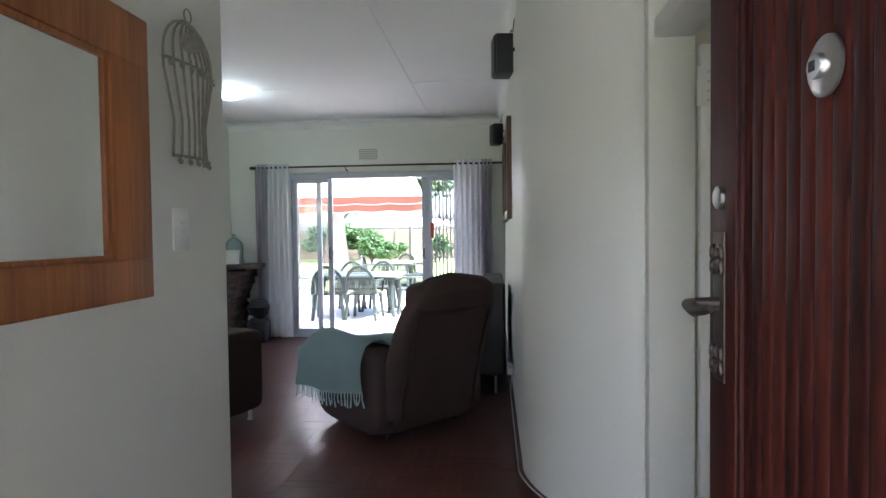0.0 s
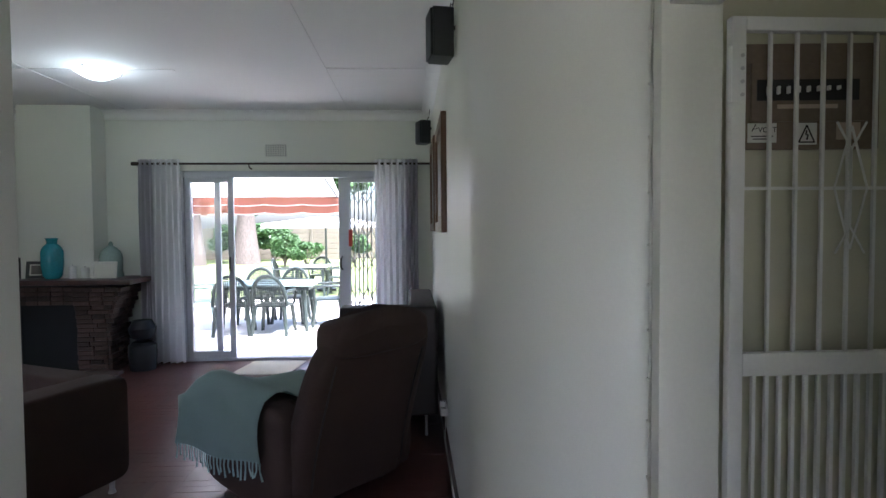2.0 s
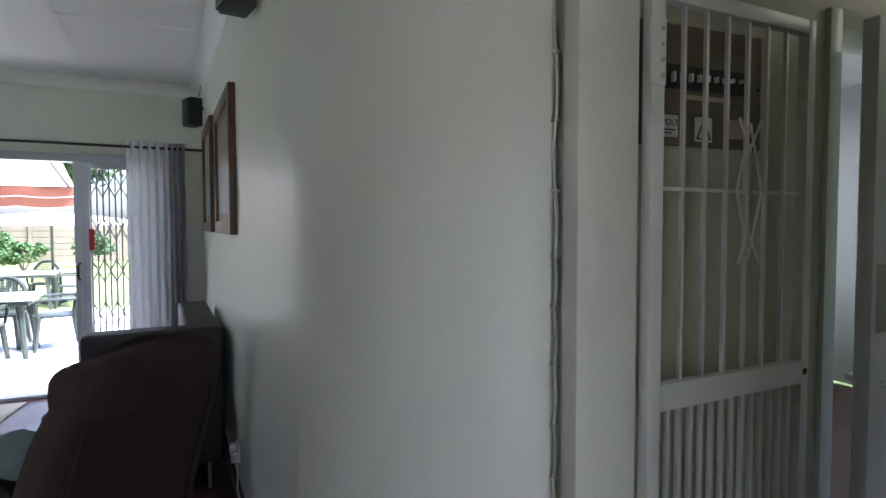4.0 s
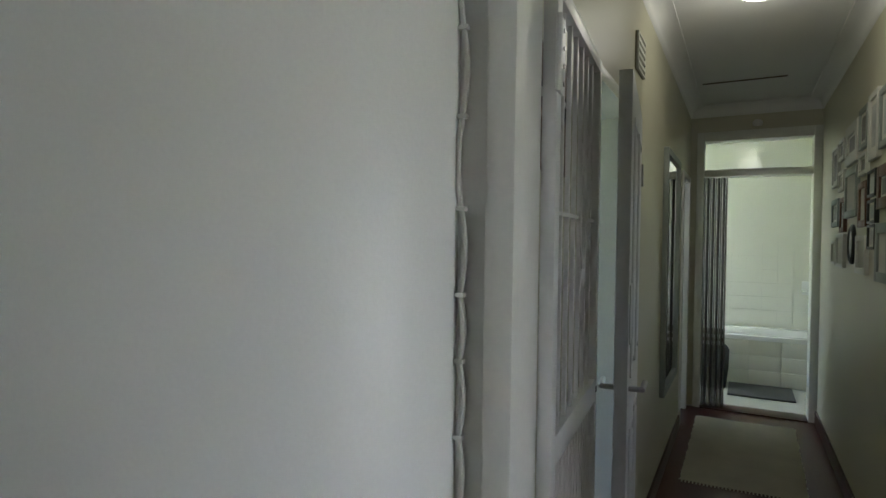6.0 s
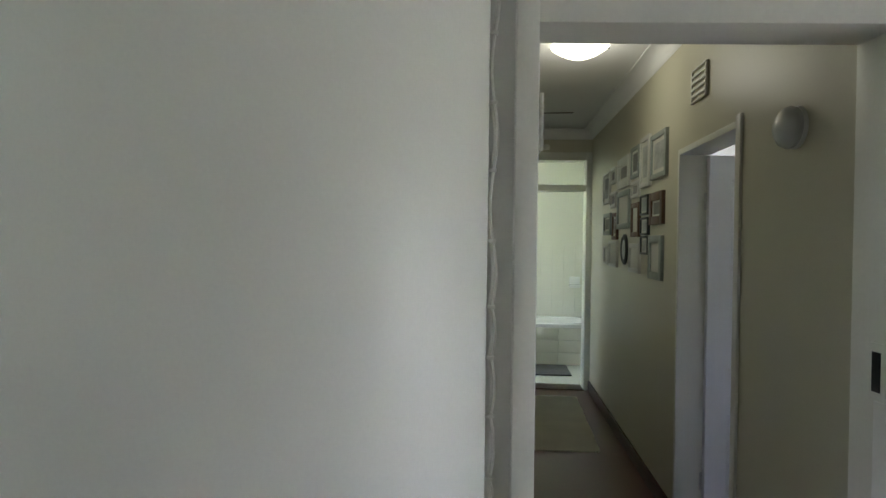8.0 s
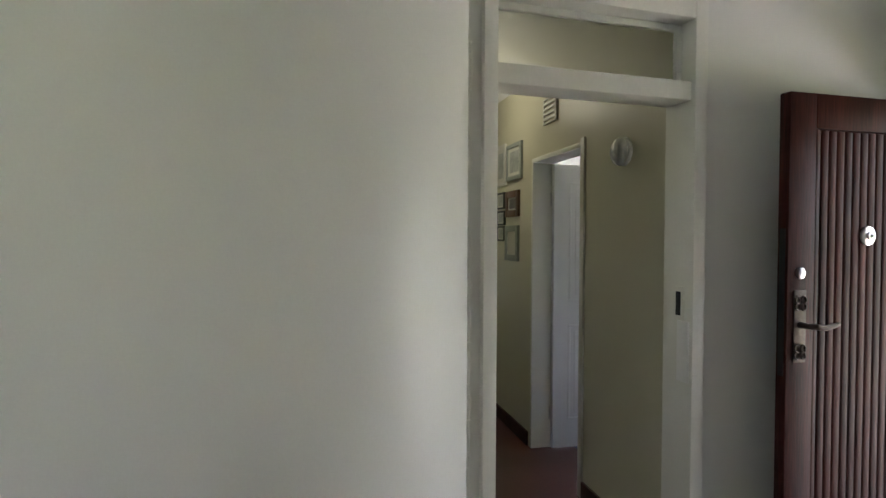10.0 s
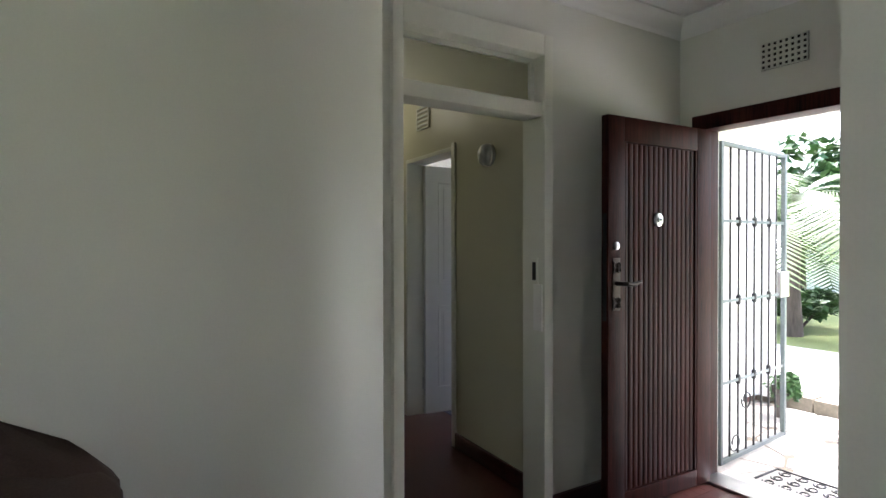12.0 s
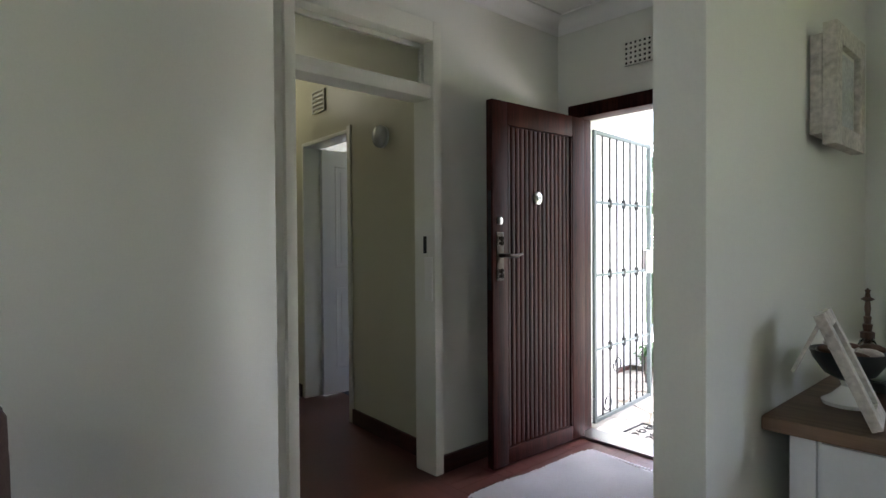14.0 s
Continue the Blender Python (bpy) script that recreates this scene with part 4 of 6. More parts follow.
for k, z in enumerate((1.245, 1.22, 1.07, 1.045)):
    for s in (-1, 1):
        bm = bmesh.new()
        add_tube(bm, [(0.755 + s * (0.014 + 0.01 * math.cos(t)), 0.007, z + 0.012 * math.sin(t)) for t in [math.tau * i / 10 for i in range(10)]], 0.004, 5, True)
        part("scroll", bm, M_BRONZE, fd)
bm = bmesh.new()
add_tube(bm, [(0.755, 0.0, 1.155), (0.755, 0.045, 1.155), (0.74, 0.058, 1.155), (0.70, 0.06, 1.15), (0.66, 0.058, 1.157), (0.635, 0.055, 1.162)], [0.012, 0.010, 0.011, 0.010, 0.009, 0.006], 10)
part("door_handle", bm, M_BRONZE, fd, "curved bronze lever handle")
part("lock_plate", boxes(((0.81, -0.034, 0.97), (0.8125, -0.01, 1.50))), M_BLACK, fd, "black lock edge plate")
bm = bmesh.new()
add_tube(bm, [(0.755, -0.045, 1.155), (0.755, -0.085, 1.155), (0.70, -0.095, 1.155), (0.66, -0.095, 1.16)], 0.010, 8)
part("inner_handle", bm, M_BRONZE, fd, "inner lever handle")
for z in (0.25, 1.05, 1.75):
    bm = bmesh.new()
    add_rod(bm, (-0.006, -0.045, z), (-0.006, -0.045, z + 0.1), 0.008, 8)
    part("hinge", bm, M_BRONZE, fd)

# mirror in its pine frame
mr = thing("wall_mirror", "large rectangular mirror in a wide orange pine frame with knots", "mirror")
x = XP
y0, y1, z0, z1, w = 0.32, 1.352, 1.105, 1.91, 0.155
part("frame_rail", boxes(((x, y0, z0), (x + 0.028, y1, z0 + 0.115))), M_PINE, mr, bevel=0.004)
part("frame_rail", boxes(((x, y0, z1 - 0.14), (x + 0.028, y1, z1))), M_PINE, mr, bevel=0.004)
part("frame_stile", boxes(((x, y1 - w - 0.01, z0 + 0.115), (x + 0.028, y1, z1 - 0.14))), M_PINE, mr, bevel=0.004)
part("frame_stile", boxes(((x, y0, z0 + 0.115), (x + 0.028, y0 + w, z1 - 0.14))), M_PINE, mr, bevel=0.004)
part("mirror_glass", boxes(((x + 0.002, y0 + 0.1, z0 + 0.08), (x + 0.012, y1 - 0.1, z1 - 0.1))), M_MIRROR, mr)
part("inner_bead", boxes(((x + 0.012, y1 - w - 0.028, z0 + 0.115), (x + 0.02, y1 - w - 0.01, z1 - 0.14)), ((x + 0.012, y0 + w, z0 + 0.115), (x + 0.02, y1 - w - 0.028, z0 + 0.13)), ((x + 0.012, y0 + w, z1 - 0.155), (x + 0.02, y1 - w - 0.028, z1 - 0.14))), M_PINE, mr, bevel=0.002)

# wire birdcage on the wall
M_CREAMW = material("cream_painted_wire", (0.28, 0.27, 0.22), 0.55, vary=0.4, grain=60, bump=0.1)
cg = thing("birdcage_ornament", "flat cream wire birdcage wall ornament with a small bird", "wall ornament", at=Matrix.Translation((XP + 0.012, 1.585, 1.51)) @ Matrix.Rotation(radians(90), 4, "Z"))
for i in range(9):
    s = (i - 4) / 4
    bm = bmesh.new()
    pts = []
    for k in range(21):
        v = k / 20
        z = 0.03 + 0.45 * v
        half = 0.105 + 0.055 * min(1, max(0, (v - 0.25) / 0.35)) - 0.012 * math.sin(v * math.pi)
        if v > 0.68:
            half *= max(0.03, 1 - ((v - 0.68) / 0.32) ** 2) ** 0.5
        pts.append((s * half, -0.012 - 0.03 * (1 - s * s) * min(1, (1 - v) * 3), z))
    add_tube(bm, pts, 0.0042, 6)
    part("wire", bm, M_CREAMW, cg)
for z, hw, nsc in ((0.33, 0.155, 7), (0.03, 0.11, 6)):
    bm = bmesh.new()
    add_tube(bm, [(hw * (k / 8 - 1), -0.012 - 0.03 * (1 - (k / 8 - 1) ** 2), z) for k in range(17)], 0.0048, 6)
    part("hoop", bm, M_CREAMW, cg)
    for k in range(nsc):
        c = hw * (2 * (k + 0.5) / nsc - 1)
        bm = bmesh.new()
        add_tube(bm, [(c + 0.016 * (1 - t / 9) * math.cos(t), -0.02 - 0.03 * (1 - (c / hw) ** 2), z - 0.016 + 0.016 * (1 - t / 9) * math.sin(t)) for t in [1.4 + 0.45 * i for i in range(14)]], 0.0042, 6)
        part("scroll", bm, M_CREAMW, cg)
bm = bmesh.new()
add_tube(bm, [(0.022 * math.cos(t), -0.012, 0.505 + 0.022 * math.sin(t)) for t in [math.tau * i / 16 for i in range(16)]], 0.003, 5, True)
part("hanging_ring", bm, M_CREAMW, cg)
bm = bmesh.new()
add_tube(bm, [(-0.105, -0.045, 0.375), (-0.085, -0.045, 0.382), (-0.065, -0.045, 0.395), (-0.04, -0.045, 0.40), (-0.025, -0.045, 0.415), (-0.012, -0.045, 0.415)], [0.006, 0.014, 0.028, 0.034, 0.024, 0.006], 12)
part("bird", bm, M_CREAMW, cg)

# light switch
sw = thing("light_switch", "white four way light switch on the hall wall", "light switch")
part("switch_plate", boxes(((XP, 1.50, 1.235), (XP + 0.008, 1.59, 1.375))), M_WHITE, sw, bevel=0.003)
for k in range(4):
    part("rocker", boxes(((XP + 0.008, 1.53, 1.255 + k * 0.027), (XP + 0.012, 1.56, 1.275 + k * 0.027))), M_WHITE, sw, bevel=0.0015)


def woven_rug(name, corners, mat, label, rib=0.02, wave=0.004, seed=1, z=0.006, fringe=True):
    """A ribbed rag rug lying between four corners."""
    ob = thing(name, label, "rug")
    rnd = random.Random(seed)
    c = [Vector((*p, 0)) for p in corners]
    n = int((c[1] - c[0]).length / rib)
    bm = bmesh.new()
    rows = []
    for i in range(2 * n + 1):
        s = i / (2 * n)
        a, b = c[0].lerp(c[1], s), c[3].lerp(c[2], s)
        e = (b - a).normalized()
        a, b = a - e * rnd.uniform(0, 0.012), b + e * rnd.uniform(0, 0.012)
        rows.append([bm.verts.new(a.lerp(b, k / 16) + Vector((0, 0, z + (0.005 if i % 2 else 0) + 0.003 * noise.noise(a.lerp(b, k / 16) * 5) + wave * math.sin(k * 0.7 + i * 0.13)))) for k in range(17)])
    for i in range(2 * n):
        for k in range(16):
            bm.faces.new((rows[i][k], rows[i + 1][k], rows[i + 1][k + 1], rows[i][k + 1]))
    bmesh.ops.solidify(bm, geom=bm.faces[:], thickness=0.004)
    part("weave", bm, mat, ob, smooth=60)
    if fringe:
        bm = bmesh.new()
        for a, b, d in ((c[0], c[3], c[0] - c[1]), (c[1], c[2], c[1] - c[0])):
            d = d.normalized()
            m = int((b - a).length / 0.02)
            for k in range(m):
                p = a.lerp(b, (k + 0.5) / m)
                add_box(bm, (-0.004, 0, 0.003), (0.004, 0.022, 0.009), Matrix.Translation(p) @ d.to_track_quat("Y", "Z").to_matrix().to_4x4())
        part("fringe", bm, mat, ob, kind="stuff", smooth=0)
    return ob


woven_rug("hall_rug", [(-0.365, 0.20), (-0.305, 1.13), (-0.97, 1.20), (-1.03, 0.26)], M_RUGB, "pale grey blue ribbed cotton rug on the hall floor", 0.024, 0.004, 3)
woven_rug("corridor_rug", [(4.29, 1.555), (2.845, 1.66), (2.825, 0.995), (4.255, 0.86)], M_RUG, "cream woven cotton rug in the corridor", 0.05, 0.0015, 5)
woven_rug("door_mat", [(-2.43, 6.00), (-2.35, 6.52), (-1.80, 6.48), (-1.88, 5.96)], M_RUG, "cream fringed mat at the sliding door", 0.03, 0.001, 6)

# cable with clips beside the corridor door frame
cb = thing("cable", "white painted cable clipped to the wall beside the door frame", "cable")
bm = bmesh.new()
knots = [0.05, 0.2, 0.36, 0.53, 0.70, 0.86, 0.98, 1.117, 1.245, 1.356, 1.50, 1.653, 1.80, 1.95, 2.1, 2.25, 2.4, 2.55]
pts = []
for a, b in zip(knots, knots[1:]):
    for k in range(5):
        v = k / 5
        pts.append((-0.008 - 0.002 * math.sin(v * 3.1), 1.976 - 0.009 * math.sin(v * math.pi) * (1 if int(a * 50) % 3 else -0.7), a + (b - a) * v))
add_tube(bm, pts, 0.0042, 6)
add_tube(bm, [(p[0] + 0.003, p[1] + 0.004, p[2]) for p in pts], 0.0036, 6)
part("wire", bm, M_TRIM, cb)
for z in knots[:-1]:
    bm = bmesh.new()
    add_box(bm, (-0.014, 1.968, z - 0.004), (0, 1.985, z + 0.004))
    part("clip", bm, M_TRIM, cb, bevel=0.0015)
cb2 = thing("speaker_cable", "thin white cable along the skirting", "cable")
bm = bmesh.new()
add_tube(bm, [(XL - 0.012, 4.0, 0.22), (XL - 0.02, 3.96, 0.12)] + [(XL - 0.024, 3.9 - 0.1 * k, 0.094 + 0.006 * math.sin(k * 1.9)) for k in range(13)] + [(p[0] - 0.026 * math.sin(radians(90) * i / 24), p[1] - 0.026 * math.cos(radians(90) * i / 24), 0.094) for i, p in list(enumerate(curve))[::-1]][::2], 0.003, 5)
part("wire", bm, M_WHITE, cb2)

# ---- corridor ----
G = Matrix.Translation((0.148, 1.868, 0)) @ Matrix.Rotation(math.atan2(0.004, 0.79), 4, "Z")
gt = thing("security_gate", "white painted steel security gate standing open against the corridor wall", "security gate", at=G)
GW = 0.57
for nm, lo, hi in (("stile", (0.0, -0.014, 0.04), (0.038, 0.014, 1.94)), ("stile", (GW - 0.03, -0.014, 0.04), (GW, 0.014, 1.94)), ("rail", (0.038, -0.014, 1.905), (GW - 0.03, 0.014, 1.94)), ("rail", (0.038, -0.014, 1.015), (GW - 0.03, 0.014, 1.075)), ("rail", (0.038, -0.014, 0.04), (GW - 0.03, 0.014, 0.08))):
    part(nm, boxes((lo, hi)), M_WHITE, gt, bevel=0.003)
for i in range(1, 7):
    x = 0.038 + (GW - 0.068) * i / 7
    part("bar", boxes(((x - 0.004, -0.005, 1.075), (x + 0.004, 0.005, 1.905))), M_WHITE, gt, bevel=0.001)
for i in range(1, 14):
    x = 0.038 + (GW - 0.068) * i / 14
    part("bar", boxes(((x - 0.005, -0.006, 0.08), (x + 0.005, 0.006, 1.015))), M_WHITE, gt, bevel=0.001)
part("cross_bar", boxes(((0.038, -0.004, 1.50), (GW - 0.03, 0.004, 1.508))), M_WHITE, gt)
for s in (-1, 1):
    bm = bmesh.new()
    cx = 0.038 + (GW - 0.068) * 4 / 7
    add_tube(bm, [(cx + s * 0.045 * (1 - abs(k) / 4) * (-1) ** 0, -0.011, 1.504 + 0.04 * k) for k in range(-4, 5)], 0.003, 5)
    part("ornament", bm, M_WHITE, gt)
    bm = bmesh.new()
    add_tube(bm, [(cx - s * 0.04, -0.011, 1.504 - 0.17), (cx, -0.011, 1.504 - 0.1), (cx + s * 0.0, -0.011, 1.504 + 0.1), (cx + s * 0.04, -0.011, 1.504 + 0.17)], 0.003, 5)
    part("ornament", bm, M_WHITE, gt)
part("lock_hole", boxes(((GW - 0.024, -0.0152, 1.038), (GW - 0.008, -0.0142, 1.053))), M_BLACK, gt)
for z in (0.18, 1.72):
    h = part("hinge", boxes(((-0.004, -0.02, z), (0.034, -0.0145, z + 0.14))), M_WHITE, gt, bevel=0.001)
    for k in range(4):
        bm = bmesh.new()
        add_rod(bm, (0.024, -0.0225, z + 0.02 + 0.033 * k), (0.024, -0.019, z + 0.02 + 0.033 * k), 0.005, 10)
        part("screw", bm, M_STEEL, h)
    bm = bmesh.new()
    add_rod(bm, (-0.008, -0.018, z), (-0.008, -0.018, z + 0.14), 0.006, 8)
    part("knuckle", bm, M_WHITE, h)

# distribution board: local x runs along the wall away from the hall, -y out of it
M_BROWNB = material("brown_board", (0.17, 0.125, 0.09), 0.55, vary=0.15, bump=0.05)
M_LABEL = material("white_label", (0.7, 0.7, 0.66), 0.5, vary=0.03, bump=0)
M_YEL = material("cream_label", (0.5, 0.4, 0.3), 0.5, vary=0.05, bump=0)
D = K @ Matrix.Translation((0, KW, 0))
db = thing("distribution_board", "brown electrical distribution board with a row of breakers and three labels", "fuse box", at=D @ Matrix.Translation((-0.14, 0, 0.111)) @ Matrix.Scale(0.92, 4))
part("board", boxes(((-0.85, -0.02, 1.635), (-0.43, 0, 1.945))), M_BROWNB, db, bevel=0.003)
part("cover", boxes(((-0.81, -0.032, 1.715), (-0.465, -0.02, 1.885))), M_BROWNB, db, bevel=0.004)
part("breaker_window", boxes(((-0.795, -0.036, 1.775), (-0.50, -0.032, 1.836))), M_BLKPL, db)
for k in range(9):
    x = -0.77 + k * 0.029
    part("breaker_switch", boxes(((x, -0.048, 1.79 + 0.002 * k), (x + 0.007, -0.036, 1.815))), M_LABEL if k != 8 else M_STEEL, db, bevel=0.0015)
part("label_strip", boxes(((-0.735, -0.0335, 1.752), (-0.56, -0.032, 1.764))), M_YEL, db)
for x in (-0.835, -0.445):
    bm = bmesh.new()
    add_rod(bm, (x, -0.023, 1.80), (x, -0.019, 1.80), 0.005, 10)
    part("screw", bm, M_BLACK, db)
lb = part("label", boxes(((-0.815, -0.0215, 1.655), (-0.73, -0.0202, 1.712))), M_LABEL, db, "white label with a small black bolt sign and print")
part("label", boxes(((-0.672, -0.0215, 1.648), (-0.612, -0.0202, 1.712))), M_LABEL, db, "white label with a black warning triangle")
part("label", boxes(((-0.555, -0.0215, 1.662), (-0.485, -0.0202, 1.712))), M_YEL, db, "faded cream label")
bm = bmesh.new()
for a, b in (((-0.665, 1.655), (-0.619, 1.655)), ((-0.619, 1.655), (-0.642, 1.705)), ((-0.642, 1.705), (-0.665, 1.655)), ((-0.642, 1.69), (-0.645, 1.678)), ((-0.645, 1.678), (-0.638, 1.676)), ((-0.638, 1.676), (-0.642, 1.662))):
    add_rod(bm, (a[0], -0.0222, a[1]), (b[0], -0.0222, b[1]), 0.0022, 5)
part("warning_sign", bm, M_BLACK, db)


def writing(text, size, m, mat, parent, name="writing"):
    cu = bpy.data.curves.new(name, "FONT")
    cu.body, cu.size, cu.extrude = text, size, 0.0002
    tmp = bpy.data.objects.new(name, cu)
    scene.collection.objects.link(tmp)
    me = bpy.data.meshes.new_from_object(tmp.evaluated_get(bpy.context.evaluated_depsgraph_get()))
    bpy.data.objects.remove(tmp)
    me.materials.clear()
    me.materials.append(mat)
    ob = new(name, me)
    ob.parent, ob.matrix_local = parent, m
    return ob


writing("VOLT", 0.022, pose(-0.785, -0.0225, 1.685, 90, 0, 0), M_BLACK, db)
part("print_line", boxes(((-0.805, -0.0222, 1.672), (-0.74, -0.0214, 1.675)), ((-0.80, -0.0222, 1.664), (-0.75, -0.0214, 1.667))), M_BLACK, db)
bm = bmesh.new()
add_tube(bm, [(-0.803, -0.0222, 1.688), (-0.792, -0.0222, 1.708), (-0.797, -0.0222, 1.695), (-0.787, -0.0222, 1.697)], 0.0015, 5)
part("bolt_sign", bm, M_BLACK, db)

# dome lamp on the south wall
dl = thing("wall_lamp", "round white opal dome wall lamp, switched off", "lamp", at=K @ pose(-0.45, 0, 1.88, 90, 0, 180) @ Matrix.Scale(0.88, 4))
bm = bmesh.new()
add_lathe(bm, [(0.078, 0.0), (0.078, 0.014)], seg=28)
part("base", bm, M_WHITE, dl)
bm = bmesh.new()
add_lathe(bm, [(0.074, 0.014), (0.078, 0.03), (0.07, 0.05), (0.045, 0.068), (0.003, 0.076)], seg=28)
part("shade", bm, M_OPAL, dl)

# picture frames on the south wall
M_FW = material("white_frame_paint", (0.6, 0.6, 0.55), 0.5, vary=0.08, bump=0.05)
M_FG = material("grey_green_frame_paint", (0.3, 0.33, 0.3), 0.5, vary=0.15, bump=0.1)
M_FB = wood("brown_frame_wood", (0.05, 0.025, 0.015), (0.16, 0.08, 0.045), 0.45)
M_FK = material("black_frame_paint", (0.03, 0.035, 0.035), 0.4, vary=0.1, bump=0.03)
M_MAT = material("cream_mount_card", (0.62, 0.62, 0.55), 0.8, vary=0.03, bump=0)
M_PH1 = material("pale_photograph", (0.36, 0.38, 0.36), 0.35, vary=0.5, scale=30, grain=90, bump=0)
M_PH2 = material("dark_photograph", (0.12, 0.11, 0.10), 0.35, vary=0.6, scale=30, grain=90, bump=0)


def picture(m, w, h, fw, mat, photo, label, mount=0.25, group="", d=0.02, name="picture_frame", backing=None):
    """A framed picture; local x to its right, z up, -y out of the wall, origin at its lower left."""
    ob = thing(name, label, "picture frame", group, m)
    part("frame", boxes(((0, -d, 0), (fw, 0, h)), ((w - fw, -d, 0), (w, 0, h)), ((fw, -d, 0), (w - fw, 0, fw)), ((fw, -d, h - fw), (w - fw, 0, h))), mat, ob, bevel=0.002)
    part("mount", boxes(((fw, -d * 0.5, fw), (w - fw, -0.001, h - fw))), backing or M_MAT, ob)
    iw, ih = (w - 2 * fw) * (1 - mount), (h - 2 * fw) * (1 - mount)
    part("photo", boxes(((w / 2 - iw / 2, -d * 0.5 - 0.001, h / 2 - ih / 2), (w / 2 + iw / 2, -d * 0.5 + 0.0005, h / 2 + ih / 2))), photo, ob)
    return ob


def on_south(u_near, u_far, z0, z1, tilt=0):
    return K @ Matrix.Translation((u_far, 0, z0)) @ Matrix.Rotation(math.pi, 4, "Z") @ Matrix.Rotation(radians(tilt), 4, "Y"), u_far - u_near, z1 - z0


for u0, u1, z0, z1, mat, ph, fw, lab in (
    (0.92, 1.24, 1.89, 2.16, M_FG, M_PH1, 0.03, "grey green wooden frame with a white mount and pale print"),
    (1.27, 1.5, 1.865, 2.19, M_FW, M_PH1, 0.03, "white frame with a pale print"),
    (1.53, 1.76, 1.955, 2.17, M_FG, M_PH2, 0.025, "grey frame with a dark photograph"),
    (1.8, 2.2, 1.92, 2.15, M_FW, M_PH2, 0.06, "wide white double frame with two small dark photographs"),
    (2.27, 2.47, 1.985, 2.12, M_FW, M_PH2, 0.025, "small white frame with a dark photograph"),
    (2.51, 2.78, 1.84, 2.11, M_FW, M_PH2, 0.02, "slim white frame with a dark red photograph"),
    (2.25, 2.47, 1.79, 1.92, M_FW, M_PH2, 0.025, "small white frame with a dark print"),
    (1.53, 1.74, 1.815, 1.93, M_FW, M_PH2, 0.02, "small white landscape frame"),
    (1.79, 2.2, 1.61, 1.895, M_FG, M_MAT, 0.04, "large grey green frame with a cream mount"),
    (1.51, 1.73, 1.545, 1.78, M_FB, M_MAT, 0.035, "brown wooden frame with a cream print"),
    (1.29, 1.48, 1.685, 1.815, M_FK, M_PH1, 0.014, "small black landscape frame"),
    (0.97, 1.25, 1.615, 1.81, M_FB, M_PH2, 0.05, "rustic brown wooden frame with a small print"),
    (1.28, 1.47, 1.555, 1.67, M_FK, M_PH1, 0.014, "small black landscape frame with a faded print"),
    (1.28, 1.46, 1.43, 1.55, M_FK, M_PH1, 0.014, "small black landscape frame hung low"),
    (0.98, 1.26, 1.285, 1.55, M_FG, M_MAT, 0.045, "grey green frame with a narrow cream print"),
    (2.46, 2.75, 1.57, 1.755, M_FG, M_PH2, 0.035, "grey frame with a dark photograph, hung in the middle row"),
    (2.2, 2.38, 1.53, 1.745, M_FB, M_PH2, 0.03, "brown frame with a dark print"),
    (1.5, 1.78, 1.3, 1.5, M_FW, M_MAT, 0.03, "white frame with a cream print"),
    (2.53, 2.72, 1.32, 1.475, M_FW, M_MAT, 0.02, "slim white frame with a cream print"),
    (2.2, 2.5, 1.31, 1.52, M_FW, M_MAT, 0.025, "white frame with a cream print, hung low"),
):
    m, w, h = on_south(u0, u1, z0, z1)
    picture(m, w, h, fw, mat, ph, lab, group="pictures on the corridor wall")
ov = thing("oval_ornament", "small oval blue grey shield shaped wall ornament", "wall ornament", "pictures on the corridor wall", K @ pose(1.96, 0.0, 1.455, 90, 0, 180))
bm = bmesh.new()
add_lathe(bm, [(0.001, 0.0), (0.10, 0.0), (0.10, 0.012), (0.085, 0.02), (0.07, 0.012), (0.001, 0.012)], seg=28)
part("ring", bm, M_FK, ov, m=Matrix.Diagonal((0.95, 1.15, 1, 1)))
bm = bmesh.new()
add_lathe(bm, [(0.001, 0.012), (0.065, 0.012), (0.04, 0.015), (0.001, 0.016)], seg=24)
part("centre", bm, M_PH1, ov, m=Matrix.Diagonal((0.95, 1.15, 1, 1)))

# tall mirror on the north corridor wall
tm = thing("tall_mirror", "tall narrow mirror in a thin dark frame", "mirror", at=D)
part("frame", boxes(((1.60, -0.03, 0.52), (1.635, 0, 2.02)), ((2.33, -0.03, 0.52), (2.365, 0, 2.02)), ((1.635, -0.03, 0.52), (2.33, 0, 0.56)), ((1.635, -0.03, 1.98), (2.33, 0, 2.02))), M_FG, tm, bevel=0.003)
part("mirror_glass", boxes(((1.635, -0.014, 0.56), (2.33, -0.004, 1.98))), M_MIRROR, tm)


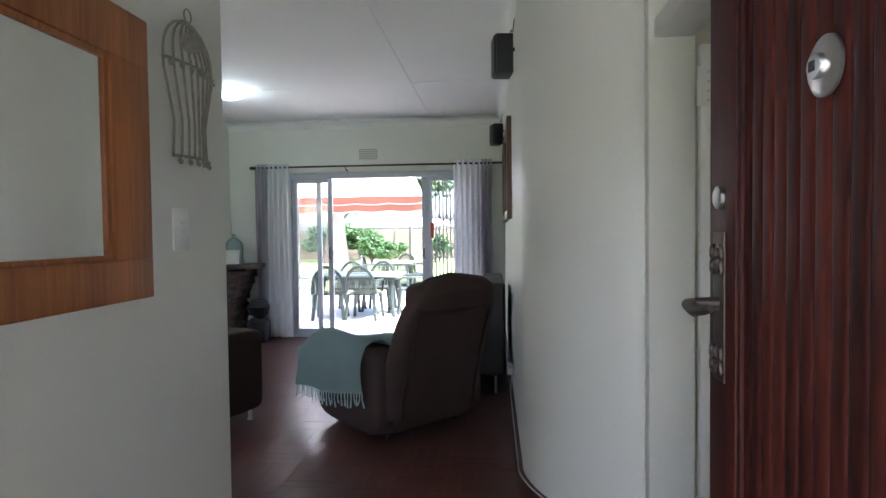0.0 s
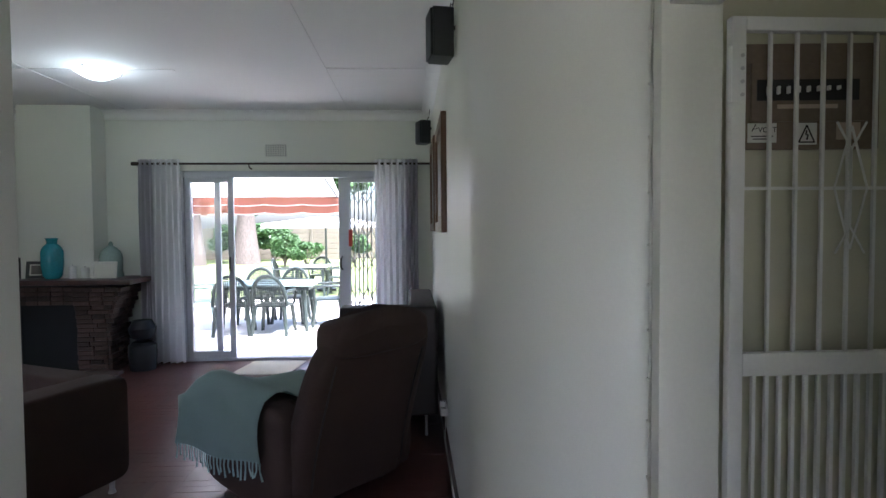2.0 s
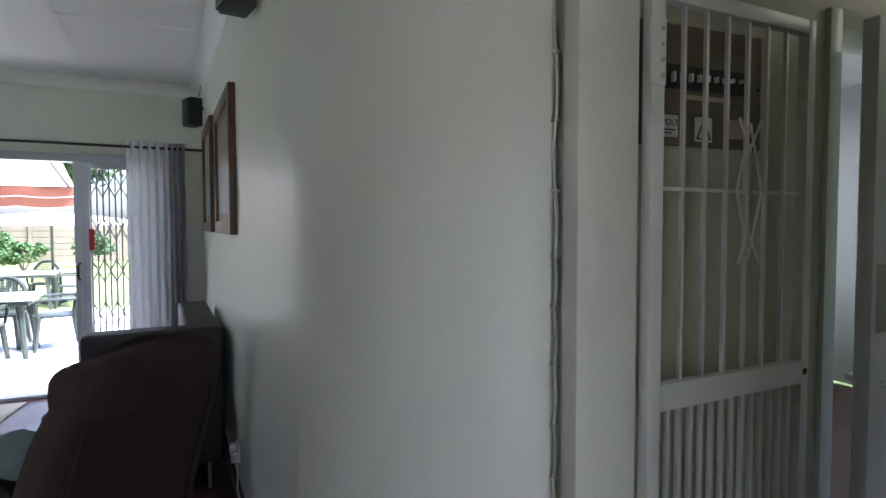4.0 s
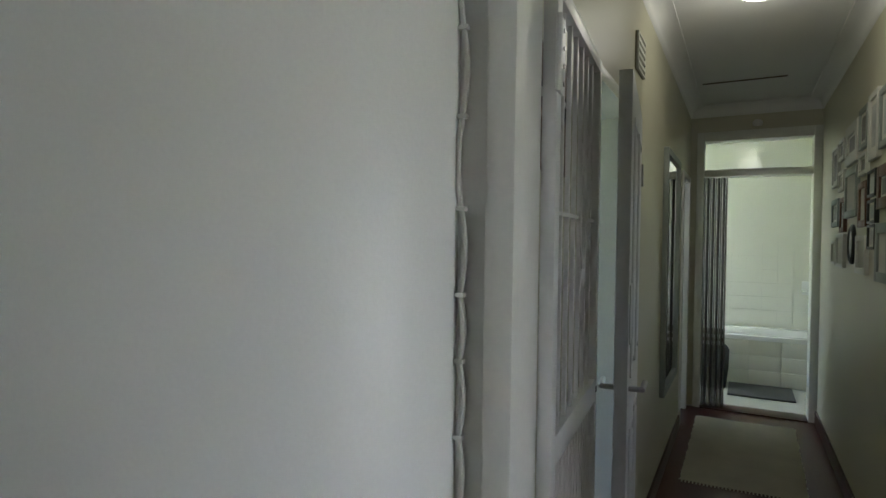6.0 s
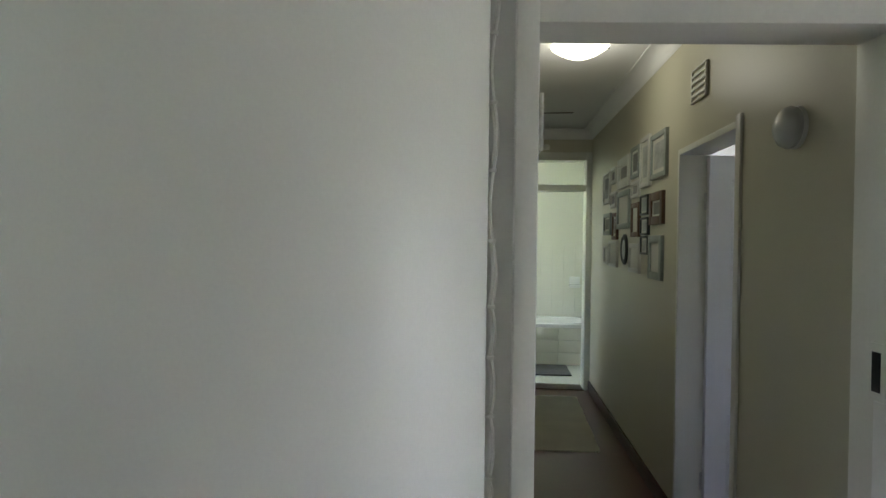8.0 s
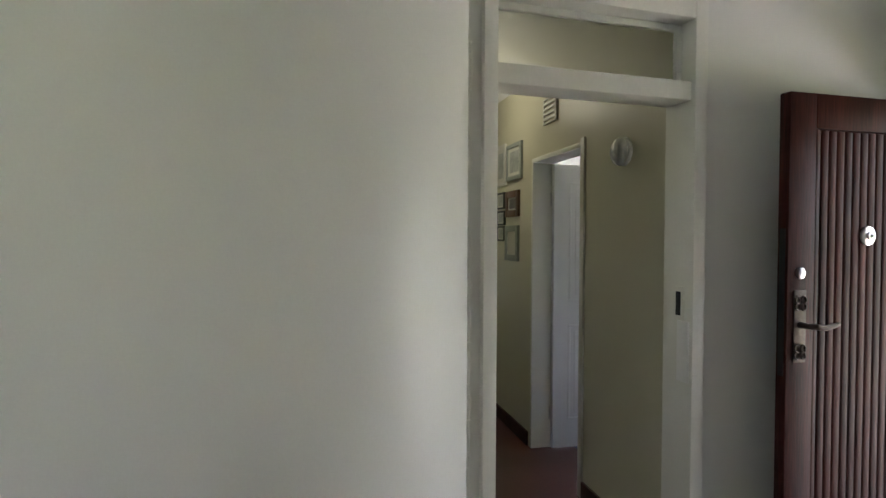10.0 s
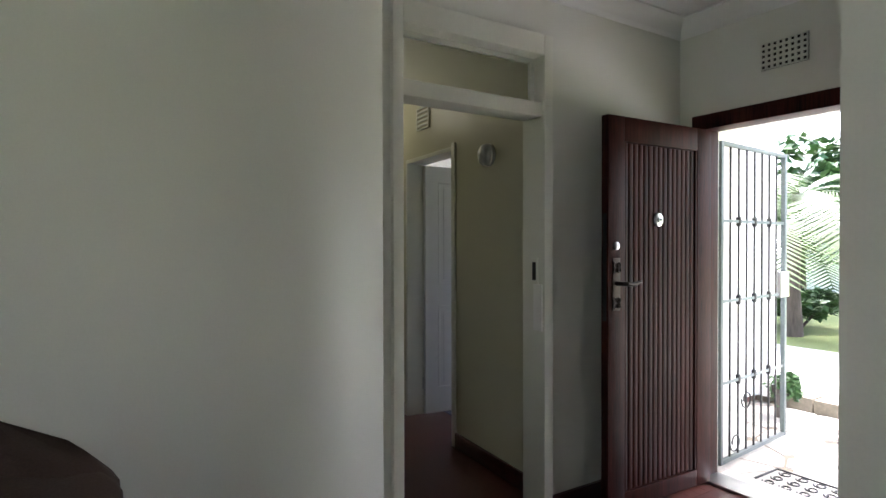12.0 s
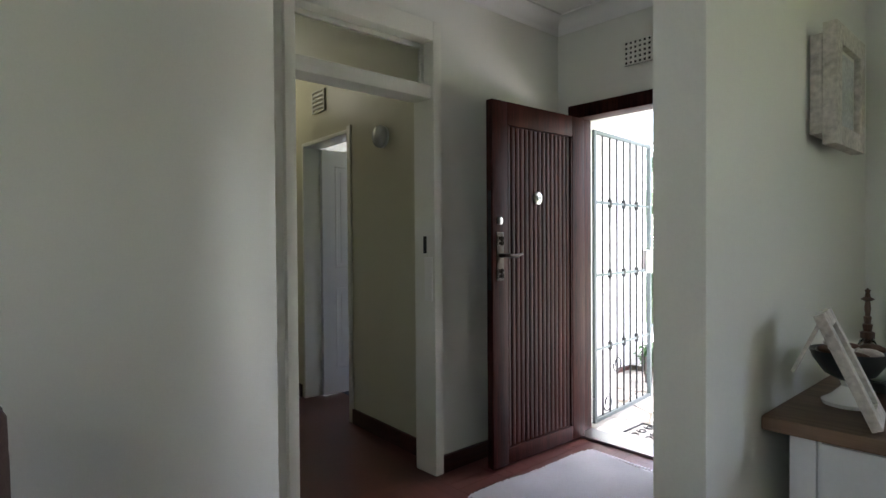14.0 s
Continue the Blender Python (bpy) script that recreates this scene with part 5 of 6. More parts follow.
def panel_door(name, m, label, w=0.72, h=1.96, both=True):
    """White moulded door; local x along the leaf from its hinge."""
    ob = thing(name, label, "door", at=m)
    part("leaf", boxes(((0, -0.02, 0.01), (w, 0.02, h))), M_DOORW, ob, bevel=0.003)
    for a, b, z0, z1 in ((0.11, w / 2 - 0.04, 1.02, h - 0.12), (w / 2 + 0.04, w - 0.11, 1.02, h - 0.12), (0.11, w / 2 - 0.04, 0.2, 0.86), (w / 2 + 0.04, w - 0.11, 0.2, 0.86)):
        for s in (-1, 1):
            bm = boxes(((a, s * 0.018, z0), (b, s * 0.0245, z0 + 0.018)), ((a, s * 0.018, z1 - 0.018), (b, s * 0.0245, z1)), ((a, s * 0.018, z0 + 0.018), (a + 0.018, s * 0.0245, z1 - 0.018)), ((b - 0.018, s * 0.018, z0 + 0.018), (b, s * 0.0245, z1 - 0.018)))
            pn = part("moulding", bm, M_DOORW, ob, bevel=0.0025)
            part("raised_field", boxes(((a + 0.045, s * 0.018, z0 + 0.045), (b - 0.045, s * 0.025, z1 - 0.045))), M_DOORW, ob, bevel=0.005)
    for z in (0.2, 1.68):
        bm = bmesh.new()
        add_rod(bm, (-0.004, 0.022, z), (-0.004, 0.022, z + 0.09), 0.007, 8)
        part("hinge", bm, M_STEEL, ob)
    bm = bmesh.new()
    for s in (-1, 1):
        add_tube(bm, [(w - 0.06, s * 0.02, 1.0), (w - 0.06, s * 0.06, 1.0), (w - 0.16, s * 0.065, 1.0)], 0.009, 8)
    part("door_handle", bm, M_STEEL, ob)
    return ob


panel_door("bedroom_door", K @ pose(0.696, -0.135, 0, 0, 0, -93), "white moulded panel door, opened into the bedroom")
sd2 = panel_door("study_door", K @ pose(0.455, KW - 0.03, 0, 0, 0, 180 + 6.5), "white moulded panel door, standing ajar into the corridor")
part("lock_plate", boxes(((0.60, 0.0205, 1.14), (0.70, 0.0235, 1.32))), M_STEEL, sd2, bevel=0.001)
# bedroom: rug and dark dotted cloth on a rail
rg = thing("bedroom_rug", "blue and red flowered rug on the bedroom floor", "rug", at=K)
part("pile", boxes(((-0.3, -1.55, 0), (1.4, -0.30, 0.012))), material("blue_rug", (0.2, 0.24, 0.33), 0.95, vary=0.4, scale=14, grain=40, bump=0.3), rg, bevel=0.004)
rnd = random.Random(4)
for k in range(44):
    a, b = -0.2 + 0.16 * (k % 10), -1.4 + 0.26 * (k // 10)
    bm = bmesh.new()
    for j in range(6):
        add_rod(bm, (a + 0.032 * math.cos(j * 1.05), b + 0.032 * math.sin(j * 1.05), 0.010), (a + 0.032 * math.cos(j * 1.05), b + 0.032 * math.sin(j * 1.05), 0.0145), 0.021, 8)
    part("flower", bm, material("rug_red", (0.35, 0.03, 0.03), 0.9) if k == 0 else bpy.data.materials["rug_red"] if k % 3 else M_LABEL, rg)

# ---- bathroom ----
M_ENAMEL = material("white_enamel", (0.8, 0.8, 0.78), 0.1, vary=0.01, bump=0)
tub = thing("bathtub", "white built in bathtub with a tiled front", "bathtub", at=K @ Matrix.Diagonal((1, 1, 0.93, 1)))
bm = bmesh.new()
ox, oy = (4.60, 5.31), (-0.39, 1.35)
cx, cy = (ox[0] + ox[1]) / 2, (oy[0] + oy[1]) / 2
rings = []
for f, z, p in ((1, 0.50, 12), (1, 0.545, 12), (0.97, 0.555, 12), (0.80, 0.55, 4), (0.76, 0.50, 4), (0.66, 0.16, 3), (0.3, 0.13, 3)):
    row = []
    for i in range(40):
        a = math.tau * i / 40
        r = (abs(math.cos(a)) ** p + abs(math.sin(a)) ** p) ** (-1 / p)
        row.append(bm.verts.new((cx + math.cos(a) * r * (ox[1] - ox[0]) / 2 * f, cy + math.sin(a) * r * (oy[1] - oy[0]) / 2 * (f if f > 0.9 else f + 0.1), z)))
    rings.append(row)
for q, w_ in zip(rings, rings[1:]):
    for i in range(40):
        bm.faces.new((q[i], q[(i + 1) % 40], w_[(i + 1) % 40], w_[i]))
bm.faces.new(rings[-1])
part("basin", bm, M_ENAMEL, tub)
for j in range(3):
    for i in range(6):
        part("tile", boxes(((4.605, -0.385 + i * 0.29, 0.012 + j * 0.162), (4.62, -0.385 + i * 0.29 + 0.286, 0.012 + j * 0.162 + 0.158))), M_TILE, tub, bevel=0.002)
part("apron", boxes(((4.62, -0.385, 0.01), (4.66, 1.34, 0.50))), M_WALL, tub)
bt = thing("bath_tiles", "white square tiles on the wall over the bath", "tiles", at=K)
for j in range(6):
    for i in range(12):
        part("tile", boxes(((5.305, -0.395 + i * 0.152, 0.56 + j * 0.152), (5.315, -0.395 + i * 0.152 + 0.149, 0.56 + j * 0.152 + 0.149))), M_TILE, bt)
sp = thing("soap_dish", "white ceramic soap dish on the bathroom wall", "soap dish", at=K)
part("dish", boxes(((5.20, -0.16, 0.93), (5.305, -0.02, 0.95)), ((5.295, -0.16, 0.90), (5.305, -0.02, 1.05))), M_ENAMEL, sp, bevel=0.008)
bmt = thing("bath_mat", "dark grey bath mat", "bath mat", at=K)
part("mat_body", boxes(((4.02, 0.10, 0.009), (4.55, 0.66, 0.028))), material("grey_bath_mat", (0.10, 0.10, 0.11), 0.95, vary=0.2, grain=200, bump=0.5), bmt, bevel=0.008)
bk = thing("laundry_basket", "dark round laundry basket", "basket", at=K @ pose(4.35, 0.80, 0.009))
bm = bmesh.new()
add_lathe(bm, [(0.12, 0), (0.14, 0.2), (0.145, 0.38), (0.12, 0.42), (0.02, 0.43)], seg=20)
part("body", bm, M_BLKPL, bk)
tw = thing("folded_towels", "small stack of folded brown and white towels on the basket", "towels", at=K @ pose(4.35, 0.80, 0.44))
for k, mt in enumerate((M_WHITE, M_FB, M_LABEL, M_BROWN)):
    part("towel", boxes(((-0.1, -0.1, k * 0.035), (0.1, 0.1, k * 0.035 + 0.034))), mt, tw, bevel=0.012)
ac = thing("folding_door", "grey brown concertina folding door, pushed aside", "folding door", at=K)
M_CONC = material("grey_brown_vinyl", (0.16, 0.145, 0.12), 0.5, vary=0.1, bump=0.03)
for k in range(9):
    a = 0.868 - k * 0.021
    bm = bmesh.new()
    add_prism(bm, [(3.50, a), (3.60, a - 0.012), (3.60, a - 0.018), (3.50, a - 0.006)] if k % 2 else [(3.50, a - 0.012), (3.60, a), (3.60, a - 0.006), (3.50, a - 0.018)], 0.02, 2.025)
    part("slat", bm, M_CONC, ac)
sw2 = thing("ceiling_rose", "small round white ceiling fitting above the bathroom door", "fitting", at=K @ pose(3.42, 0.47, 2.44))
bm = bmesh.new()
add_lathe(bm, [(0.035, 0), (0.04, 0.03), (0.02, 0.05)], seg=16)
part("body", bm, M_WHITE, sw2)

# ---- living room ----
R = pose(-1.25, 3.61, 0, 0, 0, 45) @ Matrix.Diagonal((0.945, 0.945, 1.0, 1))
rc = thing("recliner", "brown suede recliner with a high curved back, seen from behind", "armchair", at=R)


def back_shape(bm, w, x_in=0.0, t0=0.10, t1=0.10, z0=0.16, lean=0.28, h=0.94, y0=-0.36, push=0.0):
    """Upright back that leans away and rolls over at the top."""
    rows = []
    n = 12
    for j in range(n + 1):
        v = j / n
        z = z0 + (h - z0) * v
        y = y0 - lean * v ** 1.3
        half = w / 2 * (1 - 0.10 * v ** 3)
        if v > 0.7:
            half *= 1 - 0.16 * ((v - 0.7) / 0.3) ** 2.2
        rows.append((z, y, half))
    loops = []
    for z, y, half in rows:
        th = 0.15 - 0.03 * (z - z0)
        loop = []
        for i in range(20):
            a = math.tau * i / 20
            sx = math.copysign(abs(math.cos(a)) ** 0.35, math.cos(a)) * half
            sy = math.copysign(abs(math.sin(a)) ** 0.6, math.sin(a)) * th / 1.5
            loop.append(bm.verts.new((sx, y + sy - push, z + 0.06 * (1 - (sx / half) ** 2) * (z - z0) / (h - z0))))
        loops.append(loop)
    for q, w_ in zip(loops, loops[1:]):
        for i in range(20):
            bm.faces.new((q[i], q[(i + 1) % 20], w_[(i + 1) % 20], w_[i]))
    top = loops[-1]
    cap = [bm.verts.new((v.co.x * 0.9, (v.co.y - rows[-1][1]) * 0.6 + rows[-1][1], v.co.z + 0.04)) for v in top]
    for i in range(20):
        bm.faces.new((top[i], top[(i + 1) % 20], cap[(i + 1) % 20], cap[i]))
    bm.faces.new(cap)
    bm.faces.new(loops[0][::-1])


bm = bmesh.new()
back_shape(bm, 0.80)
part("backrest", bm, M_BROWN, rc, "brown suede back with a rolled top", smooth=70)
bm = bmesh.new()
add_cushion(bm, (0, -0.60, 0.90), (0.68, 0.20, 0.19), 0.5)
part("head_roll", bm, M_BROWN, rc, smooth=70)
for s in (-1, 1):
    bm = bmesh.new()
    add_tube(bm, [(s * (0.31 - 0.02 * v), -0.455 - 0.28 * v ** 1.3 + 0.014 * v, 0.16 + 0.79 * v) for v in [k / 10 for k in range(9)]], 0.006, 6)
    part("seam", bm, M_BROWN2, rc)
    bm = bmesh.new()
    add_cushion(bm, (s * 0.375, 0.0, 0.31), (0.17, 0.84, 0.54), 0.35)
    part("armrest", bm, M_BROWN, rc, smooth=70)
    bm = bmesh.new()
    add_cushion(bm, (s * 0.362, 0.03, 0.53), (0.19, 0.72, 0.11), 0.5)
    part("arm_pad", bm, M_BROWN, rc, smooth=70)
bm = bmesh.new()
add_cushion(bm, (0, 0.06, 0.40), (0.60, 0.72, 0.22), 0.4)
part("seat", bm, M_BROWN, rc, smooth=70)
bm = bmesh.new()
add_cushion(bm, (0, 0.0, 0.19), (0.76, 0.84, 0.28), 0.2)
part("base", bm, M_BROWN, rc, smooth=70)
for sx in (-0.3, 0.3):
    for sy in (-0.28, 0.33):
        bm = bmesh.new()
        add_rod(bm, (sx, sy, 0), (sx, sy, 0.07), 0.02, 10)
        part("foot", bm, M_BLKPL, rc)

# mint throw over the recliner's arm and seat
th = thing("throw_blanket", "mint green woven throw with a knotted fringe, laid over the recliner", "blanket", at=R)
bm = bmesh.new()
path = [(0.22, 0.53), (-0.1, 0.53), (-0.26, 0.57), (-0.32, 0.615), (-0.39, 0.622), (-0.455, 0.60), (-0.485, 0.555), (-0.49, 0.50), (-0.493, 0.42), (-0.497, 0.34), (-0.50, 0.27)]
rows = []
for j in range(19):
    v = j / 18
    y = -0.26 + 0.78 * v
    row = []
    for i, (px, pz) in enumerate(path):
        drop = 0.10 * (v - 0.35) if i > 6 else 0
        row.append(bm.verts.new((px - (0.012 * math.sin(v * 9 + i) if i > 5 else 0) - 0.03 * v * (i > 6), y + 0.012 * i * (v - 0.3), pz - (drop * (i - 6) / 4 if i > 6 else 0) + 0.008 * math.sin(v * 7 + i * 0.8) - (0.5 * max(0, v - 0.86) if i < 7 else 0))))
    rows.append(row)
for j in range(18):
    for i in range(len(path) - 1):
        bm.faces.new((rows[j][i], rows[j][i + 1], rows[j + 1][i + 1], rows[j + 1][i]))
ends = [r[-1].co.copy() for r in rows]
bmesh.ops.solidify(bm, geom=bm.faces[:], thickness=-0.008)
part("cloth", bm, M_MINT, th, smooth=80)
rnd = random.Random(8)
for k in range(26):
    a = ends[min(17, int(k / 26 * 18))].lerp(ends[min(18, int(k / 26 * 18) + 1)], (k / 26 * 18) % 1)
    bm = bmesh.new()
    add_tube(bm, [a + Vector((-0.004, 0, 0.005)), a + Vector((-0.006, rnd.uniform(-0.006, 0.006), -0.03)), a + Vector((-0.004 + rnd.uniform(-0.01, 0.01), rnd.uniform(-0.012, 0.012), -0.06 - rnd.uniform(0, 0.03)))], [0.006, 0.004, 0.006], 5)
    part("tassel", bm, M_MINT, th)

# brown sofa
S = Matrix.Translation((-2.19, 3.55, 0)) @ Matrix.Rotation(radians(-24), 4, "Z")
so = thing("sofa", "brown suede sofa with square arms on chrome feet", "sofa", at=S)
for nm, c, s, p in (("side", (-0.10, -0.46, 0.36), (0.20, 0.92, 0.55), 0.16), ("seat", (-0.85, -0.50, 0.33), (1.32, 0.80, 0.26), 0.2), ("side", (-1.60, -0.46, 0.36), (0.20, 0.92, 0.55), 0.16), ("backrest", (-0.85, -0.10, 0.36), (1.34, 0.2, 0.54), 0.2)):
    bm = bmesh.new()
    add_cushion(bm, c, s, p, nu=36, nv=20)
    part(nm, bm, M_BROWN, so, smooth=60)
for x in (-0.62, -1.08):
    bm = bmesh.new()
    add_cushion(bm, (x, -0.54, 0.49), (0.62, 0.68, 0.13), 0.4)
    part("seat_cushion", bm, M_BROWN, so, smooth=70)
for x, y in ((-0.08, -0.06), (-0.08, -0.86), (-1.62, -0.06), (-1.62, -0.86)):
    bm = bmesh.new()
    add_lathe(bm, [(0.02, 0), (0.014, 0.02), (0.014, 0.09)], (x, y, 0), 14)
    part("foot", bm, M_STEEL, so)

# dark leatherette couch against the east wall
ch = thing("couch", "dark brown leatherette couch on thin chrome legs against the wall", "sofa", at=pose(-0.50, 4.22, 0))
for nm, lo, hi in (("armrest", (-0.66, 0, 0.14), (0.0, 0.17, 0.88)), ("armrest", (-0.66, 1.35, 0.14), (0.0, 1.52, 0.60)), ("backrest", (-0.2, 0.17, 0.14), (0.0, 1.35, 0.86)), ("seat", (-0.66, 0.17, 0.14), (-0.2, 1.35, 0.44))):
    part(nm, boxes((lo, hi)), M_BROWN2, ch, bevel=0.03, seg=4, smooth=60)
for x, y in ((-0.08, 0.03), (-0.6, 0.06), (-0.08, 1.46), (-0.6, 1.46)):
    bm = bmesh.new()
    add_rod(bm, (x, y, 0), (x, y, 0.15), 0.011, 12)
    part("leg", bm, M_STEEL, ch)

# fireplace of thin stacked stones
M_STONE = material("dark_red_brown_stone", (0.075, 0.045, 0.036), 0.7, vary=0.5, scale=12, grain=60, bump=0.4)
t_ = M_STONE.node_tree
oi = t_.nodes.new("ShaderNodeObjectInfo")
hv = t_.nodes.new("ShaderNodeHueSaturation")
mr_ = t_.nodes.new("ShaderNodeMapRange")
mr_.inputs[3].default_value, mr_.inputs[4].default_value = 0.55, 1.6
t_.links.new(oi.outputs["Random"], mr_.inputs[0])
t_.links.new(mr_.outputs[0], hv.inputs["Value"])
bsdf = t_.nodes["Principled BSDF"]
t_.links.new(bsdf.inputs["Base Color"].links[0].from_socket, hv.inputs["Color"])
t_.links.new(hv.outputs[0], bsdf.inputs["Base Color"])
structure("wall_chimney_breast", boxes(((-4.55, 6.28, 0), (-3.843, YN, CEIL))), M_WALL, "cream painted chimney breast")
fp = thing("fireplace", "dark stacked stone fireplace with flaring corners under a wooden mantel", "fireplace")
part("core", boxes(((-4.80, 6.16, 0), (-4.55, YN - 0.001, 0.884)), ((-3.95, 6.16, 0), (-3.66, YN - 0.001, 0.884)), ((-4.55, 6.16, 0.66), (-3.95, 6.27, 0.884)), ((-4.55, 6.27, 0.0), (-3.95, 6.275, 0.884))), M_BLACK, fp)
part("mantel_shelf", boxes(((-5.02, 6.02, 0.885), (-3.37, YN - 0.001, 0.935))), M_SKIRT, fp, bevel=0.006)
part("hearth", boxes(((-4.95, 5.90, 0), (-3.52, 6.16, 0.03))), M_STONE, fp, bevel=0.005)
tmpl = {}


def stone(lo, hi):
    k = tuple(round(b - a, 2) for a, b in zip(lo, hi))
    if k not in tmpl:
        b = boxes(((0, 0, 0), (hi[0] - lo[0], hi[1] - lo[1], hi[2] - lo[2])))
        bmesh.ops.bevel(b, geom=b.edges[:], offset=0.005, segments=1, affect="EDGES")
        tmpl[k] = bpy.data.meshes.new("stone")
        b.to_mesh(tmpl[k])
        b.free()
        tmpl[k].materials.append(M_STONE)
    o = new("stone", tmpl[k])
    o.location, o.parent = lo, fp


rnd = random.Random(7)
for j in range(19):
    z = 0.005 + j * 0.045
    flare = 0.16 * max(0, (z - 0.35) / 0.5) ** 1.5
    for side in (0, 1):
        x0 = -4.80 - flare if side == 0 else -3.95
        x1 = -4.55 if side == 0 else -3.66 + flare
        x = x0
        while x < x1 - 0.04:
            w = min(rnd.choice((0.12, 0.16, 0.2)), x1 - x)
            stone((x, 6.155 - 0.6 * flare - rnd.choice((0.005, 0.012, 0.02)), z), (x + w - 0.004, 6.19, z + 0.041))
            x += w
    y = 6.16 - 0.6 * flare
    while y < YN - 0.06:
        w = min(rnd.choice((0.12, 0.16)), YN - y)
        stone((-3.70 + flare, y, z), (-3.645 + flare + rnd.choice((0.0, 0.008, 0.016)), y + w - 0.004, z + 0.041))
        y += w
    if z > 0.64:
        x = -4.55
        while x < -3.96:
            stone((x, 6.155 - rnd.choice((0.005, 0.012)), z), (x + 0.116, 6.19, z + 0.041))
            x += 0.12

M_TEAL = material("teal_glaze", (0.02, 0.24, 0.30), 0.15, vary=0.25, bump=0.02)
vs = thing("vase", "tall teal glazed vase on the mantel shelf", "vase", at=pose(-4.21, 6.22, 0.936))
bm = bmesh.new()
add_lathe(bm, [(0.06, 0), (0.085, 0.03), (0.098, 0.14), (0.098, 0.27), (0.075, 0.32), (0.045, 0.345), (0.05, 0.385), (0.058, 0.4), (0.045, 0.395)], seg=28)
part("body", bm, M_TEAL, vs)
jr = thing("birdcage_jar", "pale green domed glass lantern on the mantel shelf", "ornament", at=pose(-3.72, 6.36, 0.936))
bm = bmesh.new()
add_lathe(bm, [(0.11, 0), (0.115, 0.02), (0.105, 0.05), (0.108, 0.2), (0.09, 0.26), (0.05, 0.30), (0.02, 0.315), (0.022, 0.34), (0.008, 0.36)], seg=24)
part("body", bm, material("pale_green_glass", (0.25, 0.33, 0.30), 0.2, vary=0.15, bump=0.02), jr)
for k in range(2):
    cd = thing("candle", "short white candle on the mantel shelf", "candle", "candles on the mantel shelf", pose(-4.03 + 0.12 * k, 6.24, 0.936))
    bm = bmesh.new()
    add_lathe(bm, [(0.035, 0), (0.036, 0.12 - 0.02 * k), (0.03, 0.125 - 0.02 * k), (0.004, 0.12 - 0.02 * k)], seg=18)
    part("wax", bm, M_LABEL, cd)
    bm = bmesh.new()
    add_rod(bm, (0, 0, 0.1 - 0.02 * k), (0, 0, 0.14 - 0.02 * k), 0.002, 5)
    part("wick", bm, M_BLACK, cd)
picture(pose(-3.80, 6.15, 0.938, -8, 0, 0), 0.24, 0.165, 0.025, M_FW, M_MAT, "small white landscape photo frame standing on the mantel shelf", 0.3)
picture(pose(-4.46, 6.22, 0.938, -8, 0, 0), 0.22, 0.17, 0.03, M_FK, M_PH2, "dark photo frame standing on the mantel shelf", 0.2)
cn = thing("canister", "small black canister on the mantel shelf", "canister", at=pose(-4.60, 6.3, 0.936))
bm = bmesh.new()
add_lathe(bm, [(0.05, 0), (0.052, 0.19), (0.04, 0.2), (0.015, 0.21)], seg=18)
part("body", bm, M_BLKPL, cn)
po = thing("pouf", "black round basket beside the fireplace", "basket", at=pose(-3.40, 6.30, 0))
bm = bmesh.new()
add_lathe(bm, [(0.12, 0), (0.135, 0.15), (0.13, 0.25), (0.09, 0.28)], seg=24)
part("body", bm, M_BLKPL, po)
bm = bmesh.new()
add_lathe(bm, [(0.02, 0.27), (0.11, 0.33), (0.13, 0.42), (0.09, 0.50), (0.01, 0.51)], seg=24)
part("folded_cloth", bm, M_BLACK, po)


def speaker(m, label):
    ob = thing("wall_speaker", label, "loudspeaker", "loudspeakers on the living room wall", m)
    part("case", boxes(((-0.10, -0.075, -0.115), (0, 0.075, 0.115))), M_BLKPL, ob, bevel=0.006)
    part("grille", boxes(((-0.112, -0.068, -0.108), (-0.10, 0.068, 0.108))), M_BLACK, ob, bevel=0.004)
    bm = bmesh.new()
    add_tube(bm, [(0.0, 0.02, 0.05), (0.03, 0.02, 0.05), (0.045, 0.02, 0.05)], 0.012, 8)
    part("bracket", bm, M_BLACK, ob)
    bm = bmesh.new()
    add_tube(bm, [(-0.005, 0, 0.13), (0.0, 0, 0.16), (0.012, 0.01, 0.15), (0.02, 0.01, 0.22), (0.035, 0.01, 0.27)], 0.003, 5)
    part("wire", bm, M_BLACK, ob)
    return ob


speaker(pose(XL - 0.022, 3.19, 2.325, 0, 0, 8), "small black loudspeaker high on the middle of the wall")
speaker(pose(XL - 0.045, 6.17, 2.365, 0, 0, 20), "small black loudspeaker high on the wall in the room corner")
for y0, y1, z0, z1, lab in ((3.95, 4.85, 1.38, 2.13, "brown wooden framed panel picture, the nearer of a pair"), (5.22, 6.05, 1.38, 2.19, "brown wooden framed panel picture, the farther of a pair")):
    picture(Matrix.Translation((XL, y1, z0)) @ Matrix.Rotation(radians(-90), 4, "Z"), y1 - y0, z1 - z0, 0.07, M_FB, M_PH2, lab, 0.15, "pair of wooden pictures", 0.035, backing=M_BROWNB)
sk = thing("wall_socket", "white wall socket with two plugs", "socket", at=pose(XL, 4.05, 0.25))
part("socket_plate", boxes(((-0.01, -0.06, -0.04), (0, 0.06, 0.04))), M_WHITE, sk, bevel=0.003)
for y in (-0.03, 0.03):
    part("plug", boxes(((-0.045, y - 0.02, -0.03 + y * 0.4), (-0.01, y + 0.02, 0.02 + y * 0.4))), M_WHITE, sk, bevel=0.006)

